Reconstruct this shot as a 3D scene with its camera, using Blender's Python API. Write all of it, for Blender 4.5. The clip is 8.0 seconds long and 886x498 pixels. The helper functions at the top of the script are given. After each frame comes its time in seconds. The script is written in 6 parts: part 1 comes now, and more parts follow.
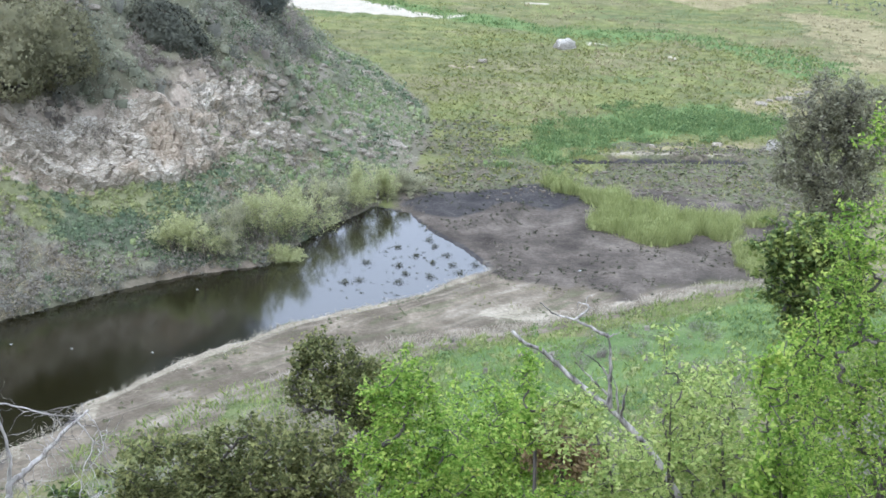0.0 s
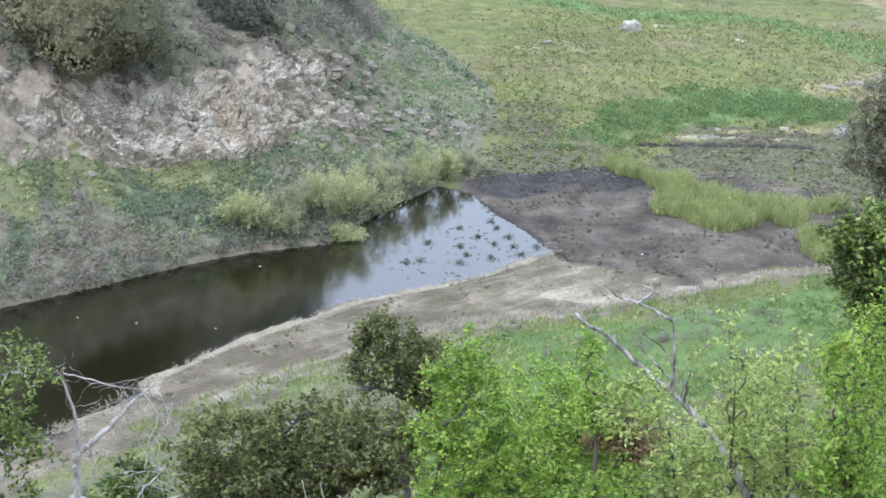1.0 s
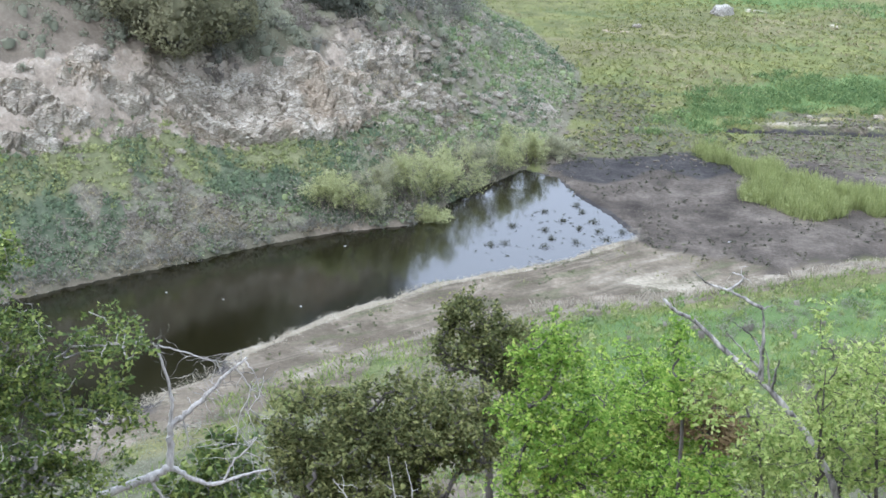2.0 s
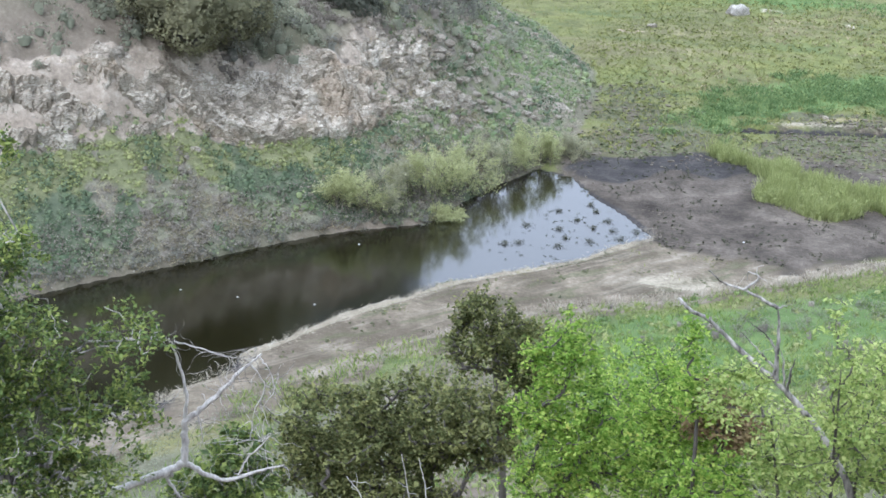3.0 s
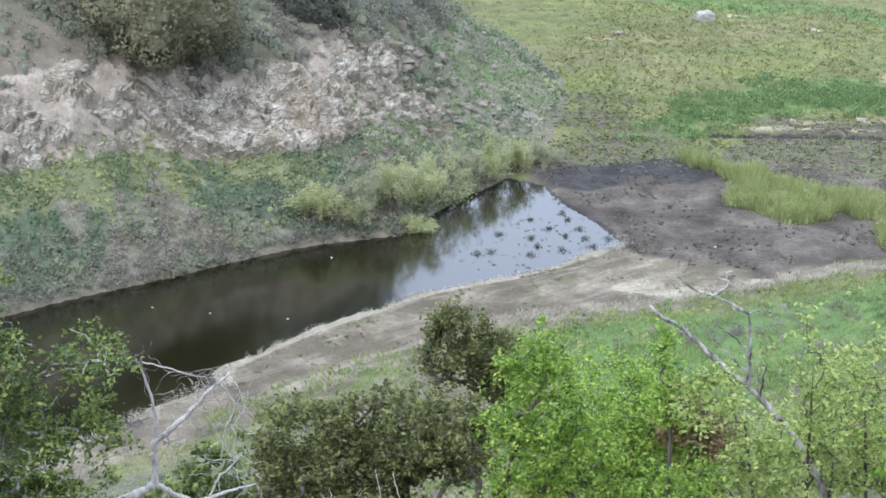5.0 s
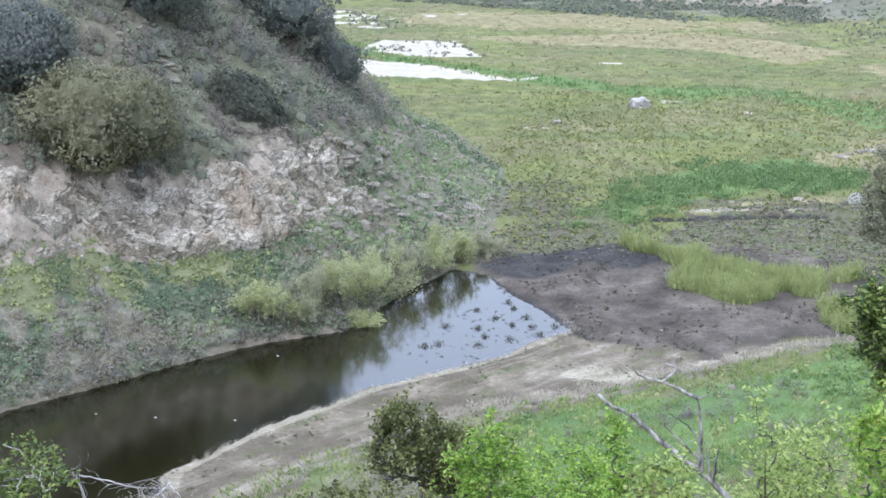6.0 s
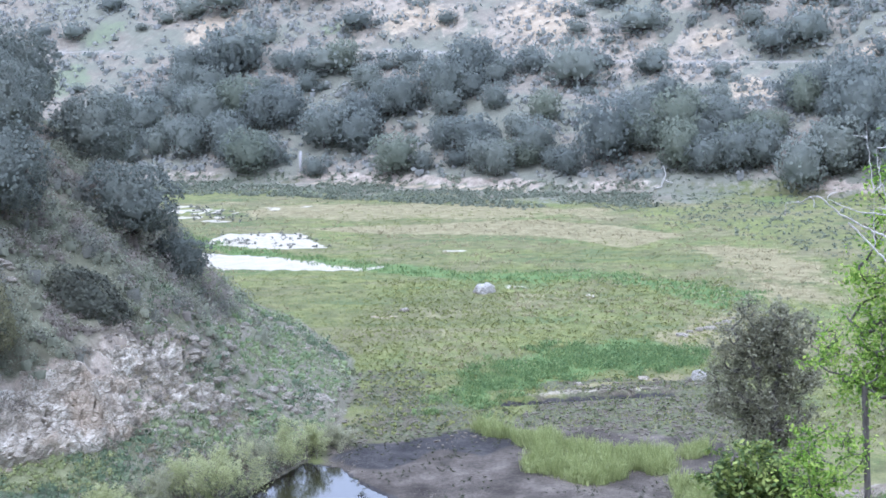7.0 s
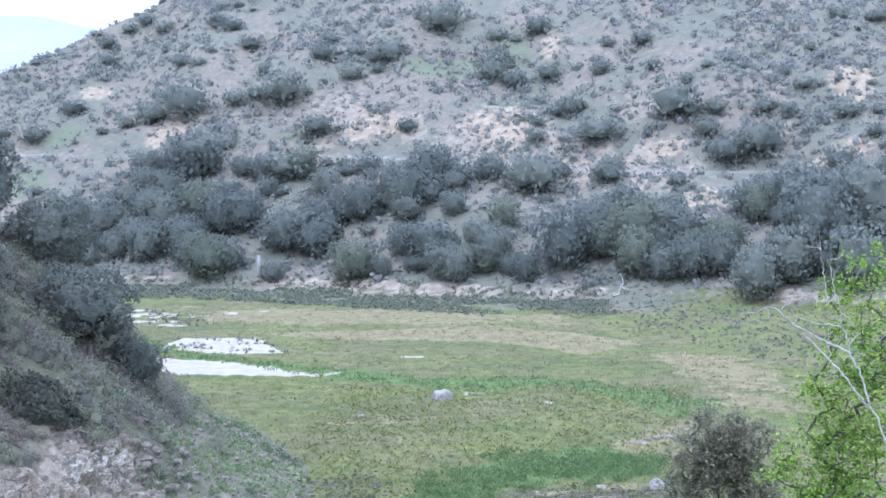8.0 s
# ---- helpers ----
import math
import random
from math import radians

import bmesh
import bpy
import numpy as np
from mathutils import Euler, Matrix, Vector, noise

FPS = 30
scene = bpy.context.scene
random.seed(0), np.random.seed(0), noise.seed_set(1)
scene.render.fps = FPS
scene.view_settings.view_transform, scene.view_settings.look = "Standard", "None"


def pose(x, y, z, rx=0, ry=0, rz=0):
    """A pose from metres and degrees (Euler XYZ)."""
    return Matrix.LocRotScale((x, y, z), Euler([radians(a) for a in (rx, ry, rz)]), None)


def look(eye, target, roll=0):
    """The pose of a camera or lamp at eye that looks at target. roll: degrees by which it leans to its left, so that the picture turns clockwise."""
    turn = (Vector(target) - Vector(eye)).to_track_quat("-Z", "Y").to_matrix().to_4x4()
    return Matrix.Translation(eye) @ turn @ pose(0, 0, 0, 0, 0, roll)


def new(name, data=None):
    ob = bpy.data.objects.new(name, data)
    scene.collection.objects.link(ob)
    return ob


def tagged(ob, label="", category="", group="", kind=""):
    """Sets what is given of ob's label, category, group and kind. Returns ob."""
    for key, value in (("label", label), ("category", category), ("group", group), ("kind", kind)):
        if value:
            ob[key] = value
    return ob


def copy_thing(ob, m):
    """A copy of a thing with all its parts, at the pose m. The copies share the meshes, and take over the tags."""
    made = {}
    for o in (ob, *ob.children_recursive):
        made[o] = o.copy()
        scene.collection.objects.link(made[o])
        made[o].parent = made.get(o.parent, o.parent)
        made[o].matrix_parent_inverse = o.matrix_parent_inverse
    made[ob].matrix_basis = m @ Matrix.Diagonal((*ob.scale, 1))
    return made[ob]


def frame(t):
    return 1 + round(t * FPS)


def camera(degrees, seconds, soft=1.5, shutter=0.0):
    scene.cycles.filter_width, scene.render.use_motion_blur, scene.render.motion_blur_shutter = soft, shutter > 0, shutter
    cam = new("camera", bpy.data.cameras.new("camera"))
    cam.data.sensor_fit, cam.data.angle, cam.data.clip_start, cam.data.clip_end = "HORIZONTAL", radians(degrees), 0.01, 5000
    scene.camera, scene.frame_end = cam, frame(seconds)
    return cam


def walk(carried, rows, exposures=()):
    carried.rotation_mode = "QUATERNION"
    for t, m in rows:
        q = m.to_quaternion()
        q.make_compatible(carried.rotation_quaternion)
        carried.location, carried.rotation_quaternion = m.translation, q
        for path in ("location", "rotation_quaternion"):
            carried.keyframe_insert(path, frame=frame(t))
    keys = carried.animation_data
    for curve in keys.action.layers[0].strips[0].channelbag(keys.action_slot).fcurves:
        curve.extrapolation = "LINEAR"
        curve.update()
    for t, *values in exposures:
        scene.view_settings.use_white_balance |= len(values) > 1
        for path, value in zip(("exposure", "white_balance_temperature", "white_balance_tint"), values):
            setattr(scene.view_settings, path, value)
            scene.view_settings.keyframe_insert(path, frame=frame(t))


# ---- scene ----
cam = camera(37.5, 8.0, soft=1.65)
# seconds, x, y, z, yaw to the left, pitch, lean to the left
PATH = [
    (0.0, 0.000, -0.000, 30.000, 5.098, -20.057, 2.160),
    (0.5, -0.020, -0.003, 30.007, 6.538, -20.537, 2.635),
    (1.0, -0.039, 0.009, 29.981, 7.922, -20.988, 2.081),
    (1.5, -0.081, -0.080, 30.005, 10.417, -21.699, 1.699),
    (3.0, -0.114, -0.097, 29.981, 12.455, -21.922, 1.901),
    (3.5, -0.129, -0.113, 29.976, 12.377, -21.993, 1.692),
    (4.0, -0.115, -0.097, 29.973, 12.318, -22.072, 1.728),
    (5.5, -0.075, 0.049, 29.971, 10.195, -20.054, 0.422),
    (6.0, -0.071, 0.198, 29.941, 8.737, -17.373, -0.268),
    (6.5, 0.028, 0.603, 29.828, 5.496, -13.445, -0.984),
    (7.0, -0.135, 0.542, 29.833, 1.858, -9.128, -0.650),
    (7.5, -0.073, 0.750, 29.823, 1.505, -6.805, -0.353),
    (8.0, -0.090, 0.688, 29.840, -0.000, -4.504, 0.001),
]
walk(cam, [(t, pose(x, y, z) @ pose(0, 0, 0, 0, 0, yaw) @ pose(0, 0, 0, 90 + pitch) @ pose(0, 0, 0, 0, 0, lean))
           for t, x, y, z, yaw, pitch, lean in PATH],
     exposures=[(0.0, 0.97, 5500, 12), (4.2, 0.96, 5530, 12), (5.5, 0.97, 5480, 13), (6.5, 1.0, 5230, 16), (7.0, 1.03, 5080, 18), (7.5, 0.98, 5010, 19), (8.0, 0.87, 4960, 19)])

# ---- world, sun ----
world = bpy.data.worlds.new("overcast_sky")
scene.world = world
world.use_nodes = True
wt = world.node_tree
sky = wt.nodes.new("ShaderNodeTexSky")
sky.sky_type = "NISHITA"
sky.sun_disc = False
sky.sun_elevation = radians(52)
sky.sun_rotation = radians(200)
sky.air_density, sky.dust_density, sky.ozone_density = 1.0, 4.0, 1.0
dim = wt.nodes.new("ShaderNodeMix")
dim.data_type = "RGBA"
dim.blend_type = "MULTIPLY"
dim.inputs[0].default_value = 1.0
dim.inputs[7].default_value = (0.10, 0.10, 0.10, 1)
cloud = wt.nodes.new("ShaderNodeMix")
cloud.data_type = "RGBA"
cloud.inputs[0].default_value = 0.8
cloud.inputs[7].default_value = (1.35, 1.42, 1.52, 1)
wt.links.new(sky.outputs[0], dim.inputs[6])
wt.links.new(dim.outputs[2], cloud.inputs[6])
wt.links.new(cloud.outputs[2], wt.nodes["Background"].inputs[0])
wt.nodes["Background"].inputs[1].default_value = 1.0

sun_data = bpy.data.lights.new("sun", "SUN")
sun_data.energy = 1.1
sun_data.angle = radians(25)
sun_data.color = (1.0, 0.96, 0.9)
sun = new("sun", sun_data)
sun.matrix_world = look((0, 0, 200), (40, 110, 0))

# ---- materials ----
def nodes_of(name):
    m = bpy.data.materials.new(name)
    m.use_nodes = True
    return m, m.node_tree, m.node_tree.nodes["Principled BSDF"]


def link(tree, a, b):
    tree.links.new(a, b)


def noise_tex(tree, scale, detail=4.0, rough=0.55, coords=None, distort=0.0):
    n = tree.nodes.new("ShaderNodeTexNoise")
    n.inputs["Scale"].default_value = scale
    n.inputs["Detail"].default_value = detail
    n.inputs["Roughness"].default_value = rough
    n.inputs["Distortion"].default_value = distort
    if coords is not None:
        link(tree, coords, n.inputs["Vector"])
    return n.outputs["Fac"]


def ramp(tree, fac, stops):
    r = tree.nodes.new("ShaderNodeValToRGB")
    els = r.color_ramp.elements
    while len(els) < len(stops):
        els.new(0.5)
    for e, (at, colour) in zip(els, stops):
        e.position = at
        e.color = (*(c * 0.78 for c in colour[:3]), 1)
    link(tree, fac, r.inputs[0])
    return r.outputs[0]


def blend(tree, fac, a, b, mode="MIX"):
    m = tree.nodes.new("ShaderNodeMix")
    m.data_type = "RGBA"
    m.blend_type = mode
    for value, socket in ((fac, m.inputs[0]), (a, m.inputs[6]), (b, m.inputs[7])):
        if isinstance(value, (int, float)):
            socket.default_value = value
        elif isinstance(value, tuple):
            socket.default_value = (*value, 1)
        else:
            link(tree, value, socket)
    return m.outputs[2]


def sums(tree, op, a, b=0.0, c=0.0):
    m = tree.nodes.new("ShaderNodeMath")
    m.operation = op
    for value, socket in zip((a, b, c), m.inputs):
        if isinstance(value, (int, float)):
            socket.default_value = value
        else:
            link(tree, value, socket)
    return m.outputs[0]


def spread(tree, fac, low, high):
    m = tree.nodes.new("ShaderNodeMapRange")
    m.interpolation_type = "SMOOTHSTEP"
    link(tree, fac, m.inputs[0])
    m.inputs[1].default_value, m.inputs[2].default_value = low, high
    return m.outputs[0]


def bump(tree, shader, height, strength, distance):
    b = tree.nodes.new("ShaderNodeBump")
    b.inputs["Strength"].default_value = strength
    b.inputs["Distance"].default_value = distance
    link(tree, height, b.inputs["Height"])
    link(tree, b.outputs[0], shader.inputs["Normal"])


def stretched(tree, coords, turn, along, across):
    """Coordinates of the plan turned and scaled, for streaks."""
    n = tree.nodes.new("ShaderNodeMapping")
    n.vector_type = "TEXTURE"
    n.inputs["Rotation"].default_value = (0, 0, turn)
    n.inputs["Scale"].default_value = (1 / along, 1 / across, 1)
    link(tree, coords, n.inputs[0])
    return n.outputs[0]


def place_of(tree):
    return tree.nodes.new("ShaderNodeNewGeometry").outputs["Position"]


def leaf_material(name, dark, mid, light, through_light=0.35, tone_scale=0.6, extra=None, each=0.0):
    """Leaves: tone by leaf and by clump, part of the light goes through."""
    m, tree, shader = nodes_of(name)
    geo = tree.nodes.new("ShaderNodeNewGeometry")
    patch = noise_tex(tree, tone_scale, 3, 0.6, geo.outputs["Position"])
    mixed = sums(tree, "ADD", sums(tree, "MULTIPLY", geo.outputs["Random Per Island"], 0.55), sums(tree, "MULTIPLY", patch, 0.6))
    if each:
        own = tree.nodes.new("ShaderNodeObjectInfo").outputs["Random"]
        mixed = sums(tree, "ADD", sums(tree, "MULTIPLY", mixed, 1 - each), sums(tree, "MULTIPLY", own, each))
    stops = [(0.22, dark), (0.55, mid), (0.85, light)]
    if extra:
        stops.append((0.98, extra))
    tone = ramp(tree, mixed, stops)
    link(tree, tone, shader.inputs["Base Color"])
    shader.inputs["Roughness"].default_value = 0.6
    shader.inputs["Specular IOR Level"].default_value = 0.3
    thin = tree.nodes.new("ShaderNodeBsdfTranslucent")
    link(tree, tone, thin.inputs[0])
    both = tree.nodes.new("ShaderNodeMixShader")
    both.inputs[0].default_value = through_light
    link(tree, shader.outputs[0], both.inputs[1])
    link(tree, thin.outputs[0], both.inputs[2])
    link(tree, both.outputs[0], tree.nodes["Material Output"].inputs[0])
    return m


def clump_material(name, dark, mid, light, each=0.45, through_light=0.45):
    """Soft far foliage: tone by plant and by clump, little by leaf, part of the light goes through."""
    m, tree, shader = nodes_of(name)
    geo = tree.nodes.new("ShaderNodeNewGeometry")
    clump = noise_tex(tree, 0.45, 3, 0.6, geo.outputs["Position"])
    own = tree.nodes.new("ShaderNodeObjectInfo").outputs["Random"]
    mixed = sums(tree, "ADD", sums(tree, "MULTIPLY", geo.outputs["Random Per Island"], 0.28), sums(tree, "MULTIPLY", own, each))
    mixed = sums(tree, "ADD", mixed, sums(tree, "MULTIPLY", clump, 0.77 - each))
    tone = ramp(tree, mixed, [(0.2, dark), (0.5, mid), (0.85, light)])
    link(tree, tone, shader.inputs["Base Color"])
    shader.inputs["Roughness"].default_value = 0.9
    shader.inputs["Specular IOR Level"].default_value = 0.05
    thin = tree.nodes.new("ShaderNodeBsdfTranslucent")
    link(tree, tone, thin.inputs[0])
    both = tree.nodes.new("ShaderNodeMixShader")
    both.inputs[0].default_value = through_light
    link(tree, shader.outputs[0], both.inputs[1])
    link(tree, thin.outputs[0], both.inputs[2])
    link(tree, both.outputs[0], tree.nodes["Material Output"].inputs[0])
    return m


def bark_material(name, dark, light, scale=6.0, low=0.36, high=0.62):
    m, tree, shader = nodes_of(name)
    where = tree.nodes.new("ShaderNodeTexCoord").outputs["Object"]
    long = tree.nodes.new("ShaderNodeMapping")
    long.inputs["Scale"].default_value = (1, 1, 0.25)
    link(tree, where, long.inputs[0])
    grain = noise_tex(tree, scale * 4, 5, 0.65, long.outputs[0])
    patch = noise_tex(tree, scale * 0.35, 3, 0.5, where)
    both = sums(tree, "ADD", sums(tree, "MULTIPLY", grain, 0.6), sums(tree, "MULTIPLY", patch, 0.4))
    link(tree, ramp(tree, both, [(low, dark), (high, light)]), shader.inputs["Base Color"])
    shader.inputs["Roughness"].default_value = 0.85
    bump(tree, shader, grain, 0.5, 0.02)
    return m


def rock_material(name, dark, mid, light, scale=0.5, stain=None):
    m, tree, shader = nodes_of(name)
    where = place_of(tree)
    flat = tree.nodes.new("ShaderNodeMapping")
    flat.inputs["Rotation"].default_value = (0.25, 0.2, 0)
    flat.inputs["Scale"].default_value = (1, 1, 2.2)
    link(tree, where, flat.inputs[0])
    big = noise_tex(tree, scale, 5, 0.6, where)
    fine = noise_tex(tree, scale * 9, 6, 0.7, flat.outputs[0], 0.6)
    crack = tree.nodes.new("ShaderNodeTexVoronoi")
    crack.feature = "DISTANCE_TO_EDGE"
    crack.inputs["Scale"].default_value = scale * 2.2
    warp = tree.nodes.new("ShaderNodeVectorMath")
    warp.operation = "MULTIPLY_ADD"
    n3 = tree.nodes.new("ShaderNodeTexNoise")
    n3.inputs["Scale"].default_value = scale * 2
    link(tree, where, n3.inputs["Vector"])
    link(tree, n3.outputs["Color"], warp.inputs[0])
    warp.inputs[1].default_value = (1.6, 1.6, 1.6)
    link(tree, flat.outputs[0], warp.inputs[2])
    link(tree, warp.outputs[0], crack.inputs["Vector"])
    joint = spread(tree, crack.outputs["Distance"], 0.0, 0.07)
    tone = ramp(tree, sums(tree, "ADD", sums(tree, "MULTIPLY", big, 0.5), sums(tree, "MULTIPLY", fine, 0.5)),
                [(0.36, dark), (0.5, mid), (0.62, light)])
    tone = blend(tree, sums(tree, "MULTIPLY", sums(tree, "SUBTRACT", 1.0, joint), 0.55), tone, dark)
    if stain:
        rusty = spread(tree, noise_tex(tree, 0.22, 4, 0.6, where, 0.5), 0.52, 0.64)
        tone = blend(tree, sums(tree, "MULTIPLY", rusty, 0.28), tone, stain)
    link(tree, tone, shader.inputs["Base Color"])
    shader.inputs["Roughness"].default_value = 0.9
    bump(tree, shader, sums(tree, "ADD", sums(tree, "MULTIPLY", fine, 1.0), sums(tree, "MULTIPLY", joint, 0.5)), 0.9, 0.25)
    return m


def plain_material(name, colour, rough=0.7, vary=0.25, scale=3.0):
    m, tree, shader = nodes_of(name)
    grain = noise_tex(tree, scale, 5, 0.6, tree.nodes.new("ShaderNodeTexCoord").outputs["Object"])
    low = tuple(c * (1 - vary) for c in colour)
    high = tuple(min(1, c * (1 + vary)) for c in colour)
    link(tree, ramp(tree, grain, [(0.3, low), (0.7, high)]), shader.inputs["Base Color"])
    shader.inputs["Roughness"].default_value = rough
    bump(tree, shader, grain, 0.3, 0.02)
    return m


M_OAK = leaf_material("oak_leaves", (0.07, 0.085, 0.033), (0.19, 0.21, 0.082), (0.39, 0.395, 0.155), 0.48, 0.9)
M_OAK_FRESH = leaf_material("fresh_oak_leaves", (0.045, 0.078, 0.022), (0.14, 0.205, 0.05), (0.4, 0.46, 0.12), 0.35, 1.6)
M_GREEN = leaf_material("bright_leaves", (0.08, 0.165, 0.025), (0.315, 0.5, 0.085), (0.63, 0.75, 0.185), 0.55, 1.3, (0.8, 0.74, 0.22))
M_PALE_GREEN = leaf_material("pale_young_leaves", (0.2, 0.3, 0.085), (0.46, 0.58, 0.18), (0.7, 0.76, 0.3), 0.52, 1.3)
M_WILLOW = leaf_material("willow_leaves", (0.38, 0.41, 0.2), (0.56, 0.585, 0.29), (0.72, 0.73, 0.41), 0.55, 0.5)
M_REED = leaf_material("reed_leaves", (0.27, 0.31, 0.12), (0.4, 0.45, 0.17), (0.54, 0.58, 0.25), 0.45, 0.9)
M_LUSH = leaf_material("lush_grass", (0.098, 0.165, 0.07), (0.178, 0.27, 0.105), (0.32, 0.405, 0.165), 0.3, 0.6)
M_MEADOW = leaf_material("meadow_grass", (0.145, 0.168, 0.06), (0.24, 0.262, 0.09), (0.36, 0.36, 0.14), 0.25, 0.12)
M_STRAW_PALE = leaf_material("bleached_straw", (0.36, 0.32, 0.235), (0.5, 0.45, 0.35), (0.66, 0.61, 0.5), 0.3, 0.6)
M_DRY = leaf_material("dry_grass", (0.21, 0.18, 0.1), (0.35, 0.3, 0.17), (0.5, 0.44, 0.27), 0.2, 0.3)
M_BANK = leaf_material("bank_herbs", (0.14, 0.185, 0.105), (0.23, 0.28, 0.155), (0.37, 0.4, 0.2), 0.25, 0.25)
M_BANK_DARK = leaf_material("dark_bank_herbs", (0.085, 0.125, 0.07), (0.145, 0.2, 0.11), (0.24, 0.3, 0.165), 0.3, 0.4)
M_SPRING = leaf_material("yellow_green_herbs", (0.18, 0.21, 0.085), (0.3, 0.335, 0.13), (0.45, 0.47, 0.2), 0.3, 0.5)
M_WILLOW_DRY = leaf_material("dull_willow_leaves", (0.36, 0.36, 0.23), (0.5, 0.495, 0.33), (0.62, 0.61, 0.42), 0.55, 0.5)
M_DARK_WEED = leaf_material("dark_weeds", (0.03, 0.035, 0.02), (0.06, 0.065, 0.035), (0.11, 0.11, 0.06), 0.2, 0.5)
M_DUN = bark_material("dun_stems", (0.12, 0.1, 0.08), (0.28, 0.25, 0.2))
M_SPUR_OAK = clump_material("spur_oak_leaves", (0.17, 0.19, 0.168), (0.235, 0.258, 0.222), (0.32, 0.34, 0.28), 0.2, 0.45)
M_BRONZE = clump_material("bronze_leaves", (0.1, 0.106, 0.085), (0.145, 0.152, 0.118), (0.2, 0.203, 0.15), 0.0, 0.4)
M_OLIVE = clump_material("olive_leaves", (0.19, 0.188, 0.125), (0.31, 0.302, 0.185), (0.47, 0.445, 0.255), 0.0, 0.5)
M_DUSK = clump_material("dark_scrub", (0.155, 0.158, 0.132), (0.235, 0.236, 0.195), (0.34, 0.335, 0.27), 0.0, 0.45)
M_SAGE = clump_material("sage_scrub", (0.215, 0.228, 0.165), (0.32, 0.332, 0.24), (0.45, 0.455, 0.33), 0.0, 0.5)
M_PURPLE = clump_material("grey_purple_scrub", (0.235, 0.208, 0.172), (0.34, 0.302, 0.252), (0.47, 0.42, 0.35), 0.0, 0.5)
M_FRESH = leaf_material("fresh_green_herbs", (0.13, 0.19, 0.085), (0.215, 0.29, 0.125), (0.36, 0.42, 0.19), 0.3, 0.4)
# far hill foliage: base colours paled and greyed to paint in the air's haze
M_HAZY_BUSH = clump_material("hazy_chaparral_leaves", (0.235, 0.262, 0.24), (0.31, 0.34, 0.3), (0.385, 0.41, 0.345), 0.45, 0.55)
M_HAZY_GREEN = clump_material("hazy_green_leaves", (0.24, 0.272, 0.22), (0.31, 0.345, 0.265), (0.4, 0.42, 0.32), 0.3, 0.55)
M_HAZY_SAGE = clump_material("hazy_sage_leaves", (0.33, 0.333, 0.3), (0.4, 0.402, 0.36), (0.48, 0.475, 0.41), 0.0, 0.45)
M_HAZY_SHRUB = clump_material("hazy_shrub_leaves", (0.285, 0.295, 0.275), (0.365, 0.374, 0.344), (0.46, 0.462, 0.41), 0.0, 0.45)
M_DUSKY = leaf_material("dusky_oak_leaves", (0.19, 0.19, 0.13), (0.31, 0.305, 0.205), (0.46, 0.45, 0.3), 0.5, 0.8)
M_SLOPE = leaf_material("slope_grass_blades", (0.125, 0.185, 0.05), (0.24, 0.34, 0.085), (0.42, 0.49, 0.15), 0.35, 0.35)
M_SPECK = leaf_material("olive_weeds", (0.085, 0.1, 0.05), (0.13, 0.15, 0.07), (0.2, 0.21, 0.1), 0.3, 0.3)
M_SIDE = leaf_material("side_scrub_leaves", (0.175, 0.197, 0.145), (0.235, 0.26, 0.185), (0.31, 0.332, 0.235), 0.45, 0.06)
M_BRUSH = leaf_material("grey_brush", (0.16, 0.145, 0.115), (0.26, 0.235, 0.19), (0.39, 0.355, 0.285), 0.35, 0.5)
M_RUST = leaf_material("rusty_dead_leaves", (0.15, 0.1, 0.05), (0.27, 0.19, 0.095), (0.4, 0.31, 0.15), 0.4, 1.0)
M_BARK = bark_material("grey_bark", (0.05, 0.043, 0.036), (0.17, 0.15, 0.13))
M_DEAD = bark_material("bleached_dead_wood", (0.3, 0.278, 0.25), (0.77, 0.73, 0.67), 9.0)
M_DEAD_DARK = bark_material("weathered_dead_wood", (0.055, 0.048, 0.041), (0.58, 0.545, 0.495), 2.4, 0.4, 0.56)
for far_leaf in (M_SIDE, M_BANK, M_OAK, M_GREEN, M_PALE_GREEN, M_DUSKY, M_LUSH, M_MEADOW):
    far_leaf.node_tree.nodes["Principled BSDF"].inputs["Specular IOR Level"].default_value = 0.08
M_ROCK = rock_material("pale_cliff_rock", (0.26, 0.215, 0.16), (0.565, 0.5, 0.395), (0.83, 0.765, 0.645), 0.5, (0.46, 0.335, 0.215))
M_TAN_ROCK = rock_material("tan_field_stone", (0.25, 0.215, 0.165), (0.46, 0.405, 0.32), (0.64, 0.58, 0.47), 1.2)
M_STONE = rock_material("pale_boulder_stone", (0.38, 0.35, 0.3), (0.66, 0.62, 0.545), (0.85, 0.81, 0.73), 1.0)
M_CLOD = plain_material("mud_clods", (0.165, 0.142, 0.108), 0.95, 0.4, 2.0)
M_POLE = plain_material("weathered_pole_wood", (0.42, 0.4, 0.38))
M_LITTER = plain_material("white_litter_plastic", (0.85, 0.85, 0.84), 0.4, 0.05)


